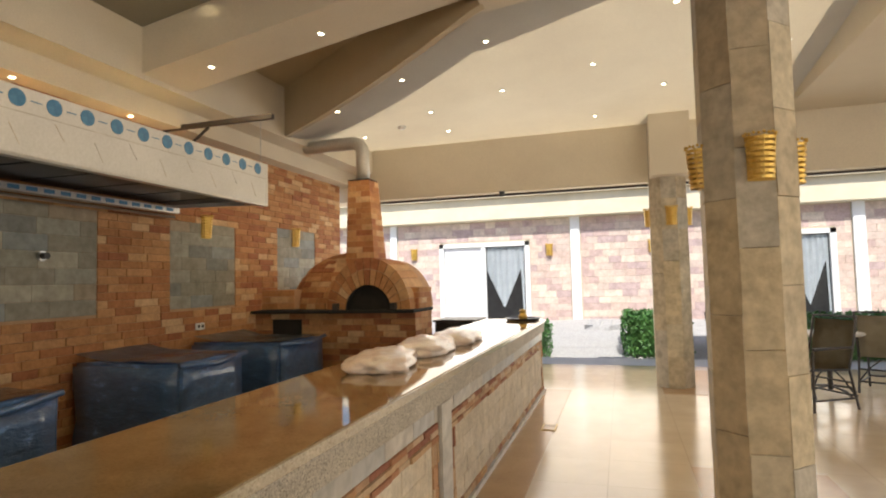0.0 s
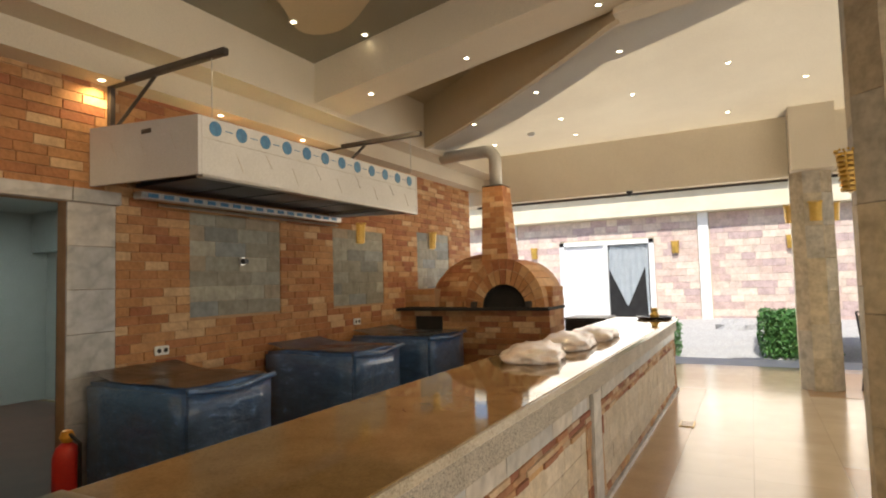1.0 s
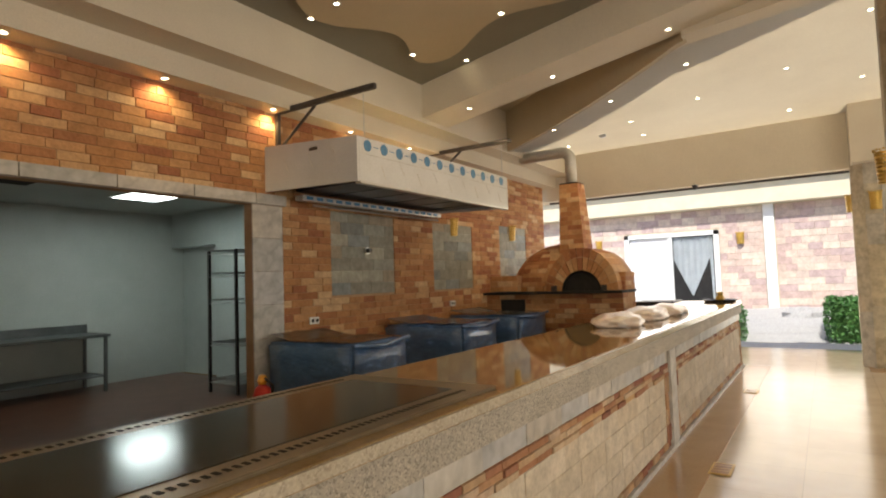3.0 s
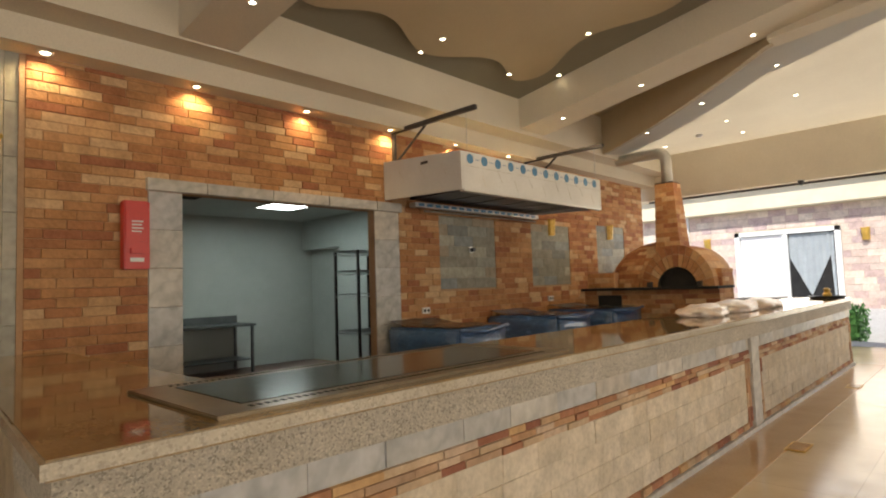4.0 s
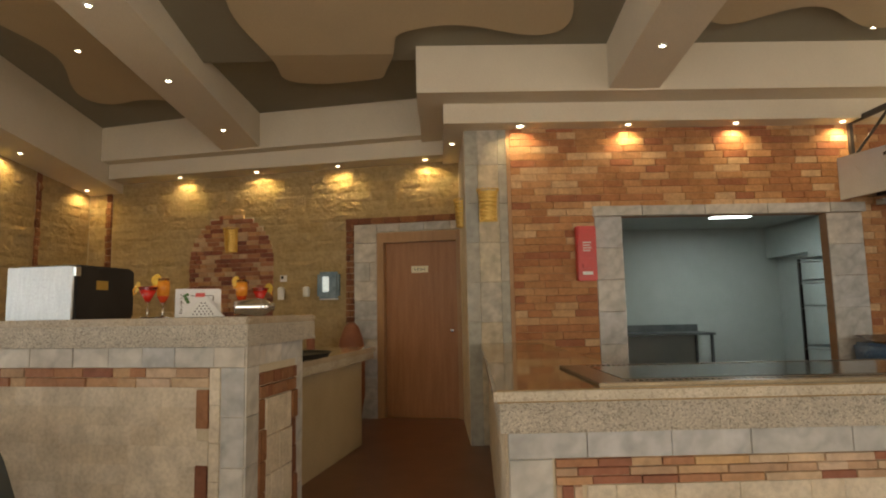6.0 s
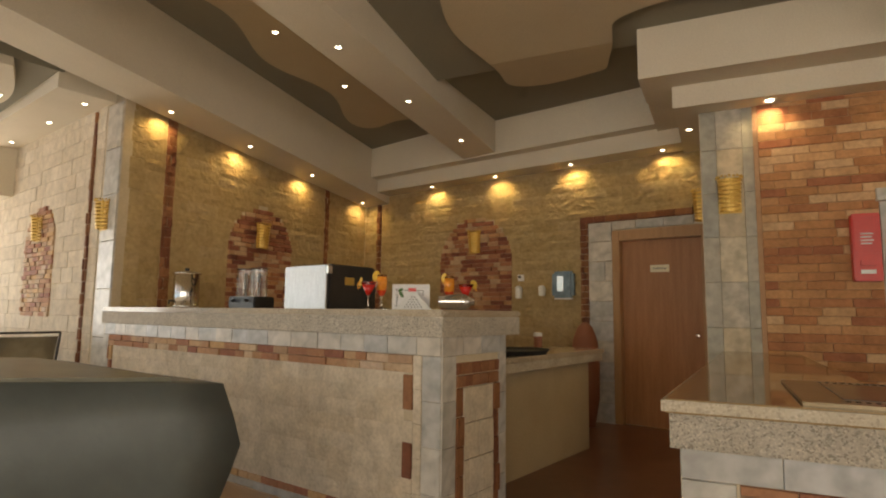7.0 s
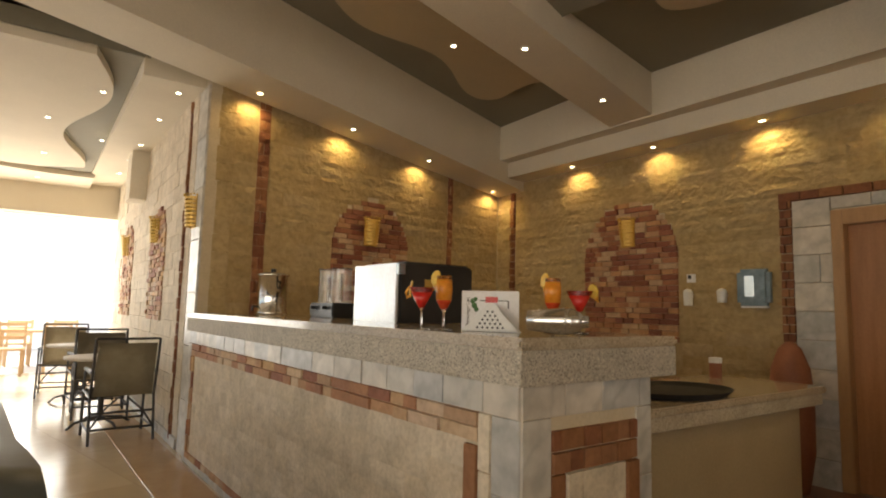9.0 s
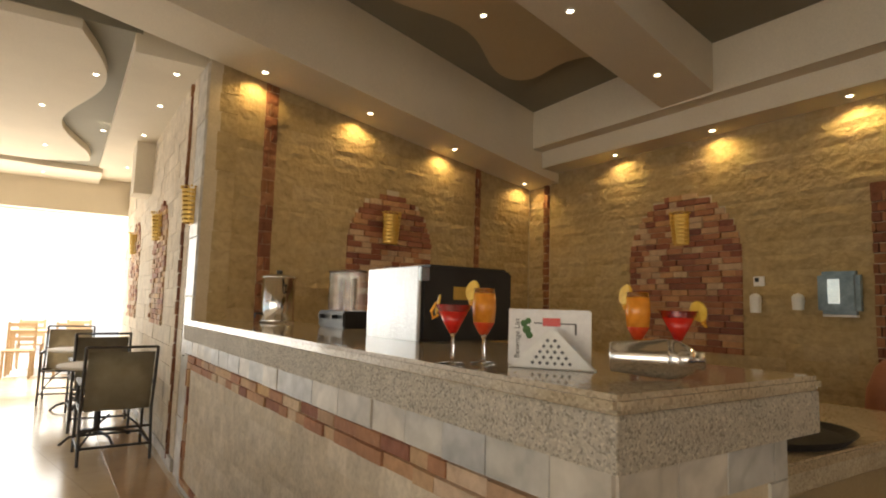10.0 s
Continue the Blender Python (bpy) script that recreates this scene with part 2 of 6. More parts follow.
def clear(name, color=(1, 1, 1), rough=0.0, ior=1.45):
    m, n, l, b = material(name, rough)
    b.inputs["Transmission Weight"].default_value, b.inputs["IOR"].default_value = 1.0, ior
    b.inputs["Base Color"].default_value = (*color, 1)
    return m


GLASS = clear("glass")
SMOKED = clear("smoked_plastic", (0.30, 0.19, 0.10), 0.1, 1.3)
ORANGE = worn("orange_peel", (0.75, 0.33, 0.03), (0.85, 0.48, 0.06), 12, 0.4, 0.1)


def glow(name, color, power):
    m, n, l, b = material(name)
    b.inputs["Emission Color"].default_value, b.inputs["Emission Strength"].default_value = (*color, 1), power
    return m


BULB = glow("lit_bulb", (1.0, 0.86, 0.56), 14)
TUBE = glow("lit_panel", (0.9, 1.0, 0.98), 6)

# ---- mesh helpers ----


def done(name, bm, mat, parent=None, label="", m=None, smooth=False):
    mesh = bpy.data.meshes.new(name)
    bmesh.ops.recalc_face_normals(bm, faces=bm.faces)
    bm.to_mesh(mesh)
    bm.free()
    mesh.materials.append(mat)
    if smooth:
        for p in mesh.polygons:
            p.use_smooth = True
    ob = new(name, mesh)
    if parent:
        ob.parent = parent
    if m is not None:
        ob.matrix_local = m
    if label:
        ob["label"] = label
    return ob


def part(name, bm, mat, parent, label="", m=None, smooth=False):
    return done(name, bm, mat, parent, label, m, smooth)


def thing(name, label, category, m=None, group="", kind=""):
    ob = new(name)
    ob.empty_display_size = 0.1
    if m is not None:
        ob.matrix_world = m
    return tagged(ob, label, category, group, kind)


def structure(name, bm, mat, label, m=None, category="wall"):
    return tagged(done(name, bm, mat, None, "", m), label, category, "", "structure")


def add_box(bm, lo, hi, bevel=0.0):
    c = [(a + b) / 2 for a, b in zip(lo, hi)]
    s = [abs(b - a) for a, b in zip(lo, hi)]
    g = bmesh.ops.create_cube(bm, size=1, matrix=Matrix.Translation(c) @ Matrix.Diagonal((*s, 1)))
    if bevel:
        es = list({e for v in g["verts"] for e in v.link_edges})
        bmesh.ops.bevel(bm, geom=es, offset=min(bevel, min(s) * 0.45), segments=2, affect="EDGES")
    return bm


def box(lo, hi, bevel=0.0):
    return add_box(bmesh.new(), lo, hi, bevel)


def prism(points, low, high):
    """Solid over a plan of (x, y) points; low and high give z, as numbers or functions of (x, y)."""
    bm = bmesh.new()
    z = lambda f, p: f(*p) if callable(f) else f
    a = [bm.verts.new((*p, z(low, p))) for p in points]
    b = [bm.verts.new((*p, z(high, p))) for p in points]
    bm.faces.new(a[::-1]), bm.faces.new(b)
    for i in range(len(a)):
        j = (i + 1) % len(a)
        bm.faces.new((a[i], a[j], b[j], b[i]))
    return bm


def lathe(profile, steps=24, bm=None, at=(0, 0, 0)):
    bm = bm or bmesh.new()
    rings = []
    for r, z in profile:
        if r < 1e-5:
            rings.append([bm.verts.new((at[0], at[1], at[2] + z))])
        else:
            rings.append([bm.verts.new((at[0] + r * math.cos(k * math.tau / steps), at[1] + r * math.sin(k * math.tau / steps), at[2] + z)) for k in range(steps)])
    for a, b in zip(rings, rings[1:]):
        for k in range(steps):
            j = (k + 1) % steps
            q = [a[k % len(a)], a[j % len(a)], b[j % len(b)], b[k % len(b)]]
            q = list(dict.fromkeys(q))
            if len(q) > 2:
                bm.faces.new(q)
    return bm


def tube(points, r, steps=10, bm=None):
    bm = bm or bmesh.new()
    pts = [Vector(p) for p in points]
    rings = []
    for i, p in enumerate(pts):
        d = (pts[min(i + 1, len(pts) - 1)] - pts[max(i - 1, 0)]).normalized()
        u = d.cross(Vector((0, 0, 1)) if abs(d.z) < 0.9 else Vector((1, 0, 0))).normalized()
        v = d.cross(u)
        rings.append([bm.verts.new(p + r * (math.cos(k * math.tau / steps) * u + math.sin(k * math.tau / steps) * v)) for k in range(steps)])
    for a, b in zip(rings, rings[1:]):
        for k in range(steps):
            j = (k + 1) % steps
            bm.faces.new((a[k], a[j], b[j], b[k]))
    bm.faces.new(rings[0][::-1]), bm.faces.new(rings[-1])
    return bm


PIECE_OF = {}
LATE = []


def piece_shape(w, h, split, rng):
    """Points and faces of one piece on the unit square: a flat face with worn arrises, or a hewn, uneven one."""
    if not split:
        ex, ey = min(0.2, 0.0022 / w), min(0.2, 0.0022 / h)
        k = [rng.uniform(0.7, 1.5) for _ in range(8)]
        vs = [(-.5, -.5, 0), (.5, -.5, 0), (.5, .5, 0), (-.5, .5, 0),
              (-.5 + ex * k[0], -.5 + ey * k[1], 1), (.5 - ex * k[2], -.5 + ey * k[3], 1), (.5 - ex * k[4], .5 - ey * k[5], 1), (-.5 + ex * k[6], .5 - ey * k[7], 1)]
        return vs, [(4, 5, 6, 7), (0, 1, 5, 4), (1, 2, 6, 5), (2, 3, 7, 6), (3, 0, 4, 7)]
    nx, ny = 5, 4
    vs, fs = [], []
    tilt = rng.uniform(-0.35, 0.35)
    for j in range(ny):
        for i in range(nx):
            x, y = -.5 + i / (nx - 1), -.5 + j / (ny - 1)
            rim = i in (0, nx - 1) or j in (0, ny - 1)
            z = rng.uniform(0.3, 0.62) if rim else rng.uniform(0.55, 1.3) + tilt * y
            if not rim:
                x, y = x + rng.uniform(-0.08, 0.08), y + rng.uniform(-0.1, 0.1)
            vs.append((x, y, z))
    for j in range(ny - 1):
        for i in range(nx - 1):
            k = j * nx + i
            fs.append((k, k + 1, k + nx + 1, k + nx))
    return vs, fs


def piece_mesh(mat, w, h, split, variant):
    key = (mat.name, round(w, 2), round(h, 2), split, variant)
    if key not in PIECE_OF:
        me = bpy.data.meshes.new("piece")
        vs, fs = piece_shape(w, h, split, random.Random(variant * 17 + 3))
        me.from_pydata(vs, [], fs)
        me.materials.append(mat)
        PIECE_OF[key] = me
    return PIECE_OF[key]


def tiling(parent, name, mat, m, size, extent, depth=0.012, gap=0.008, holes=(), near=None, count=300, jitter=0.35, uneven=0.25, seed=1, bond=0.5, rough=0.0, split=False):
    """Lays pieces on the plane of m (u right, v up, normal out) in rows. holes: functions from v to the (a, b) left free, or None.
    The pieces nearest to near = (u, v) become parts of their own, the rest one joined part."""
    rng = random.Random(seed)
    u0, v0, u1, v1 = extent
    w, h = size
    cells, row = [], 0
    nrow = max(1, round((v1 - v0) / h))
    h = (v1 - v0) / nrow
    for row in range(nrow):
        va, vb = v0 + row * h, v0 + (row + 1) * h
        spans = [(u0, u1)]
        for hole in holes:
            cut = hole((va + vb) / 2)
            if cut:
                spans = [s for a, b in spans for s in ((a, min(b, cut[0])), (max(a, cut[1]), b)) if s[1] - s[0] > 0.03]
        for a, b in spans:
            u = a
            first = w * (1 - bond * (row % 2)) * rng.uniform(0.7, 1.0)
            step = first
            while u < b - 0.005:
                e = min(b, u + step)
                if b - e < 0.3 * w:
                    e = b
                cells.append((u, va, e, vb, depth * (1 + rng.uniform(-uneven, uneven)), [rng.uniform(-1, 1) for _ in range(4)]))
                u = e
                step = w * rng.uniform(1 - jitter, 1 + jitter * 0.5)
    if near:
        cells.sort(key=lambda c: ((c[0] + c[2]) / 2 - near[0]) ** 2 + ((c[1] + c[3]) / 2 - near[1]) ** 2)
    singles = cells[:count] if near else []
    rest = cells[count:] if near else cells
    LATE.append((parent, name, mat, m, singles, gap, size, split))
    if rest:
        vs, fs = [], []
        shapes = [piece_shape(w, h, split, random.Random(k * 17 + 3)) for k in range(9)]
        for c, (a, va, b, vb, d, k) in enumerate(rest):
            i = len(vs)
            pv, pf = shapes[rng.randrange(9)]
            flip = rng.choice((-1, 1)) if split else 1
            for x, y, z in pv:
                vs.append(m @ Vector(((a + b) / 2 + x * flip * (b - a - gap), (va + vb) / 2 + y * flip * (vb - va - gap), d * z + rough * k[(x > 0) + 2 * (y > 0)] * (z > 0))))
            fs += [tuple(q + i for q in f) for f in pf]
        me = bpy.data.meshes.new(name + "_field")
        me.from_pydata(vs, [], fs)
        me.materials.append(mat)
        ob = new(name + "_field", me)
        ob.parent = parent
        tagged(ob, "", "", "", "stuff")


def lay_single_pieces():
    for parent, name, mat, m, singles, gap, size, split in LATE:
        for n, (a, va, b, vb, d, k) in enumerate(singles):
            ob = new(name, piece_mesh(mat, size[0], size[1], split, n % 9))
            ob.parent = parent
            turn = 180 if split and k[0] > 0 else 0
            ob.matrix_local = m @ Matrix.Translation(((a + b) / 2, (va + vb) / 2, 0)) @ pose(0, 0, 0, 0, 0, turn) @ Matrix.Diagonal((b - a - gap, vb - va - gap, d, 1))


def plane_of(origin, u, v):
    u, v = Vector(u).normalized(), Vector(v).normalized()
    n = u.cross(v)
    m = Matrix((u, v, n)).transposed().to_4x4()
    m.translation = Vector(origin)
    return m


def rect_hole(a, va, b, vb):
    return lambda v: (a, b) if va < v < vb else None


def arch_hole(a, va, b, spring, top):
    def f(v):
        if v < va or v > top:
            return None
        if v < spring:
            return (a, b)
        k = math.sqrt(max(0.0, 1 - ((v - spring) / (top - spring)) ** 2))
        c, r = (a + b) / 2, (b - a) / 2
        return (c - r * k, c + r * k)
    return f


# the bar stands turned against the kitchen
BAR = pose(0.295, -0.647, 0, 0, 0, -12.5)
BARC = pose(0.295, -0.647, 0, 0, 0, -11.3)  # its counter alone

# ---- the large structure ----
ground = structure("ground", box((-300, -300, -0.4), (300, 300, -0.16)), GRAVEL, "grey gravel ground around the building", None, "ground")
floor = structure("floor", box((-9, -12.2, -0.15), (9.2, 12.4, 0)), FLOOR, "polished cream tiled floor", None, "floor")
structure("floor_band", box((0.9, 0.45, -0.1), (1.27, 10.1, 0.004)), BAND, "brown tile border along the stone counter", None, "floor")
structure("floor_band", box((0.0, -10, -0.1), (0.36, -0.02, 0.006)), BAND, "brown tile border along the bar", BARC, "floor")
structure("floor_kitchen", prism([(0.9, 0.5), (0.9, 10.0), (-2.3, 10.0), (-2.3, 1.0), (-3.4, 1.0), (-4.6, -4.3), (-0.6, -4.4), (0.2, -0.7)], -0.1, 0.008), DARKTILE, "dark brown tiles behind the counters", None, "floor")
for y in (6.17, 11.0):
    structure("floor_band", box((2.4, y - 0.97, -0.1), (3.3, y + 0.98, 0.004)), BAND, "brown tile square at the foot of a column", None, "floor")

# kitchen wall with its wide opening
bm = box((-2.3, 1.0, 0), (-2.2, 2.08, 3.6))
add_box(bm, (-2.3, 4.05, 0), (-2.2, 10.4, 3.6))
add_box(bm, (-2.3, 2.08, 2.1), (-2.2, 4.05, 3.6))
wall_kitchen = structure("wall_kitchen", bm, MORTAR, "kitchen wall faced with orange and brown bricks")
KW = plane_of((-2.2, 0, 0), (0, 1, 0), (0, 0, 1))
panel_spans = [(5.02, 1.25, 6.05, 2.14), (6.86, 1.25, 7.84, 2.14), (8.68, 1.3, 9.62, 2.2)]
kholes = [rect_hole(1.82, -1, 4.39, 2.2)] + [rect_hole(*p) for p in panel_spans]
tiling(wall_kitchen, "brick", BRICK, KW, (0.255, 0.0685), (1.035, 0.0, 10.4, 3.0), 0.008, 0.0032, kholes, (2.6, 2.6), 300, 0.3, 0.35, 3)
for p in panel_spans:
    tiling(wall_kitchen, "grey_tile", SLATE, KW, (0.36, 0.125), p, 0.003, 0.0006, (), (p[0], 2), 60, 0.1, 0.1, 7)
# stone surround of the opening
tiling(wall_kitchen, "stone_tile", GREY, KW, (0.26, 0.32), (1.82, 0.0, 2.08, 2.1), 0.012, 0.0008, (), (2, 1), 40, 0.0, 0.1, 11, 0.0)
tiling(wall_kitchen, "stone_tile", GREY, KW, (0.33, 0.30), (4.05, 0.0, 4.39, 2.1), 0.012, 0.0008, (), (4, 1), 40, 0.0, 0.1, 12, 0.0)
tiling(wall_kitchen, "stone_tile", GREY, KW, (0.6, 0.1), (1.80, 2.1, 4.41, 2.2), 0.05, 0.004, (), (3, 2), 40, 0.0, 0.0, 13, 0.0)

# pier between kitchen and bar
pier = structure("wall_pier", box((-3.75, 0.6, 0), (-2.22, 1.0, 3.6)), GROUT, "stone-clad pier beside the passage door")
PF = plane_of((-2.22, 0, 0), (0, 1, 0), (0, 0, 1))
for a, b, mat in ((0.6, 0.72, PIER_GREY), (0.72, 0.92, COLUMN), (0.92, 1.03, PIER_GREY)):
    tiling(pier, "stone_tile", mat, PF, (0.2, 0.36), (a, 0, b, 3.0), 0.008, 0.0006, (), (0.8, 1), 20, 0.0, 0.15, 14, 0.0)
tiling(pier, "stone_tile", CREAM, plane_of((-3.75, 0.6, 0), (1, 0, 0), (0, 0, 1)), (0.3, 0.2), (0, 0, 1.53, 3.0), 0.006, 0.001, (), (1.5, 1.5), 60, 0.4, 0.2, 15)

# preparation room seen through the opening
bm = box((-7.2, -0.5, 0), (-7.0, 6.5, 2.75))
structure("wall_prep_back", bm, WHITEWALL, "white tiled wall of the preparation room")
bm = box((-5.85, 6.24, 0), (-2.3, 6.44, 2.75))
add_box(bm, (-7.0, 6.24, 2.05), (-5.85, 6.44, 2.75))
structure("wall_prep_right", bm, WHITEWALL, "white wall with a plain doorway")
structure("wall_prep_recess", box((-7.2, 6.44, 0), (-5.6, 7.2, 2.3)), WHITEWALL, "white wall behind the plain doorway")
structure("wall_prep_left", box((-7.0, 1.15, 0), (-2.5, 1.3, 2.75)), WHITEWALL, "white wall of the preparation room")
structure("ceiling_prep", box((-7.2, 1.1, 2.6), (-2.3, 6.5, 2.75)), WHITEWALL, "white flat ceiling of the preparation room", None, "ceiling")
structure("floor_prep", box((-7.0, 1.2, -0.1), (-2.45, 6.3, 0.012)), DARKTILE, "dark tiled floor of the preparation room", None, "floor")

# bar walls
bm = box((-4.25, -4.9, 0), (-3.95, -0.6, 3.5))
add_box(bm, (-4.25, 0.42, 0), (-3.95, 0.75, 3.5))
add_box(bm, (-4.25, -0.6, 2.18), (-3.95, 0.42, 3.5))
wall_bar = structure("wall_bar_back", bm, GROUT, "bar back wall of cream split stone with a brick arch", BAR)
BW = plane_of((-3.95, 0, 0), (0, 1, 0), (0, 0, 1))
backarch = arch_hole(-3.12, 1.05, -1.96, 1.9, 2.5)
tiling(wall_bar, "split_stone", SPLIT, BW, (0.36, 0.118), (-4.7, 0, 0.6, 3.05), 0.013, -0.003, [backarch, rect_hole(-1.0, -1, 0.62, 2.37), rect_hole(-4.4, -1, -4.3, 4)], (-1.8, 2.2), 300, 0.55, 0.4, 21, 0.5, 0.0, True)


def arch_fill(parent, name, mat, m, a, va, b, spring, top, seed):
    f = arch_hole(a, va, b, spring, top)
    left = lambda v: (a - 1, f(v)[0]) if f(v) else (a - 1, b + 1)
    right = lambda v: (f(v)[1], b + 1) if f(v) else None
    tiling(parent, name, mat, m, (0.17, 0.055), (a, va, b, top), 0.02, 0.0022, [left, right], ((a + b) / 2, va), 250, 0.5, 0.5, seed, 0.5, 0.006)


arch_fill(wall_bar, "brick", RUST_ARCH, BW, -3.12, 1.05, -1.96, 1.9, 2.5, 22)
# rust bricks and grey stone round the passage door
tiling(wall_bar, "brick", RUST_DARK, BW, (0.08, 0.075), (-1.0, 0.0, -0.9, 2.3), 0.03, 0.005, (), (-1, 1), 60, 0.3, 0.4, 23)
tiling(wall_bar, "brick", RUST_DARK, BW, (0.19, 0.07), (-1.0, 2.29, 0.55, 2.37), 0.03, 0.005, (), (-1, 2), 60, 0.3, 0.4, 24)
tiling(wall_bar, "stone_tile", GREY, BW, (0.28, 0.22), (-0.9, 0.0, -0.61, 2.29), 0.025, 0.004, (), (-1, 1), 60, 0.0, 0.2, 25, 0.0)
tiling(wall_bar, "stone_tile", GREY, BW, (0.3, 0.1), (-0.61, 2.19, 0.55, 2.29), 0.025, 0.004, (), (-1, 1), 60, 0.1, 0.2, 26, 0.0)
tiling(wall_bar, "brick", RUST_DARK, BW, (0.07, 0.09), (-4.39, 0.0, -4.31, 2.95), 0.03, 0.005, (), (-4, 1), 80, 0.3, 0.4, 27)

S0, S1 = Vector((0.02, -4.06, 0)), Vector((-4.2, -4.70, 0))
sdir = (S1 - S0).normalized()
wall_side = structure("wall_bar_side", prism([S0[:2], S1[:2], (S1.x, S1.y - 0.3), (S0.x, S0.y - 0.3)], 0, 3.6), GROUT, "bar side wall of cream split stone with a brick arch", BAR)
SW = plane_of(S0, sdir, (0, 0, 1))
sidearch = arch_hole(1.34, 1.05, 2.38, 1.95, 2.48)
tiling(wall_side, "split_stone", SPLIT, SW, (0.36, 0.12), (0.24, 0, 3.98, 3.5), 0.013, -0.003, [sidearch, rect_hole(0.47, -1, 0.59, 4), rect_hole(3.02, -1, 3.1, 4)], (1.8, 2.2), 300, 0.55, 0.4, 31, 0.5, 0.0, True)
arch_fill(wall_side, "brick", RUST_ARCH, SW, 1.34, 1.05, 2.38, 1.95, 2.48, 32)
for u, w in ((0.47, 0.12), (3.02, 0.09)):
    tiling(wall_side, "brick", RUST_DARK, SW, (w, 0.11), (u, 0, u + w, 3.3), 0.024, 0.002, (), (u, 1), 80, 0.3, 0.4, 33, 0.5, 0.0, True)

# Unseen block added behind the closed door to keep outside light out.
structure("wall_passage", box((-5.0, -1.2, 0), (-4.6, 1.0, 3.5)), WHITEWALL, "unseen block behind the passage door, stops light leaking under it", BAR)
# long wall beyond the bar, with its end column
wall_long = structure("wall_long", box((-0.2, -10.25, 0), (0.03, -4.38, 3.7)), GROUT, "long cream stone wall with brick arches", BAR)
LW = plane_of((0.03, 0, 0), (0, 1, 0), (0, 0, 1))
la1, la2 = arch_hole(-6.55, 1.12, -5.62, 2.0, 2.42), arch_hole(-9.05, 1.12, -8.0, 2.0, 2.45)
tiling(wall_long, "cream_stone", CREAM, LW, (0.36, 0.17), (-10.25, 0.1, -4.45, 3.4), 0.006, 0.0008, [la1, la2, rect_hole(-4.73, -1, -4.66, 4)], (-5.2, 1.2), 220, 0.3, 0.5, 41, 0.5, 0.008)
arch_fill(wall_long, "brick", RUST, LW, -6.55, 1.12, -5.62, 2.0, 2.42, 42)
arch_fill(wall_long, "brick", RUST, LW, -9.05, 1.12, -8.0, 2.0, 2.45, 43)
tiling(wall_long, "brick", RUST_DARK, LW, (0.05, 0.12), (-4.73, 0.05, -4.66, 3.3), 0.024, 0.005, (), (-4.8, 1), 60, 0.3, 0.4, 44)
tiling(wall_long, "stone_tile", GREY, LW, (0.4, 0.1), (-10.2, 0.0, -4.45, 0.1), 0.02, 0.004, (), (-5, 0), 30, 0.1, 0.1, 45)
endcol = structure("wall_end_column", box((-0.22, -4.4, 0), (0.02, -4.08, 3.5)), GROUT, "pale marble column at the end of the bar", BAR)
tiling(endcol, "stone_tile", GREY, plane_of((0.02, 0, 0), (0, 1, 0), (0, 0, 1)), (0.34, 0.46), (-4.4, 0, -4.06, 3.3), 0.02, 0.004, (), (-4, 1), 30, 0.0, 0.1, 46, 0.0)

tiling(endcol, "split_stone", SPLIT, plane_of((0.02, -4.08, 0), (-1, 0, 0), (0, 0, 1)), (0.24, 0.16), (0.004, 0, 0.24, 3.4), 0.006, 0.0, (), (0, 2), 40, 0.0, 0.3, 47, 0.0)

# ceilings: deep olive coffers, cream beams and steps, all rising away from the walls
deep_k = lambda x, y: 3.58 + 0.17 * (x + 1.69)
deep_b = lambda x, y: 3.66 + 0.12 * (x + 3.6)
lift = lambda f, d: (lambda x, y: f(x, y) + d)
structure("ceiling_kitchen", prism([(-1.9, -2.05), (4.2, -2.05), (4.2, 6.1), (-1.9, 6.1)], deep_k, lift(deep_k, 0.2)), DARKPAINT, "olive painted deep ceiling above the counter", None, "ceiling")
structure("ceiling_bar", prism([(-5.2, -11.6), (4.2, -11.6), (4.2, -2.05), (-5.2, -2.05)], deep_b, lift(deep_b, 0.2)), DARKPAINT, "olive painted deep ceiling above the bar", None, "ceiling")
structure("ceiling_bar", prism([(-5.2, -2.05), (-1.7, -2.05), (-1.7, 1.2), (-5.2, 1.2)], 3.62, 4.6), DARKPAINT, "olive painted ceiling above the passage", None, "ceiling")
structure("ceiling_terrace", box((4.0, -12, 3.5), (9.2, 12.4, 4.9)), PLASTER, "cream flat ceiling over the terrace", None, "ceiling")


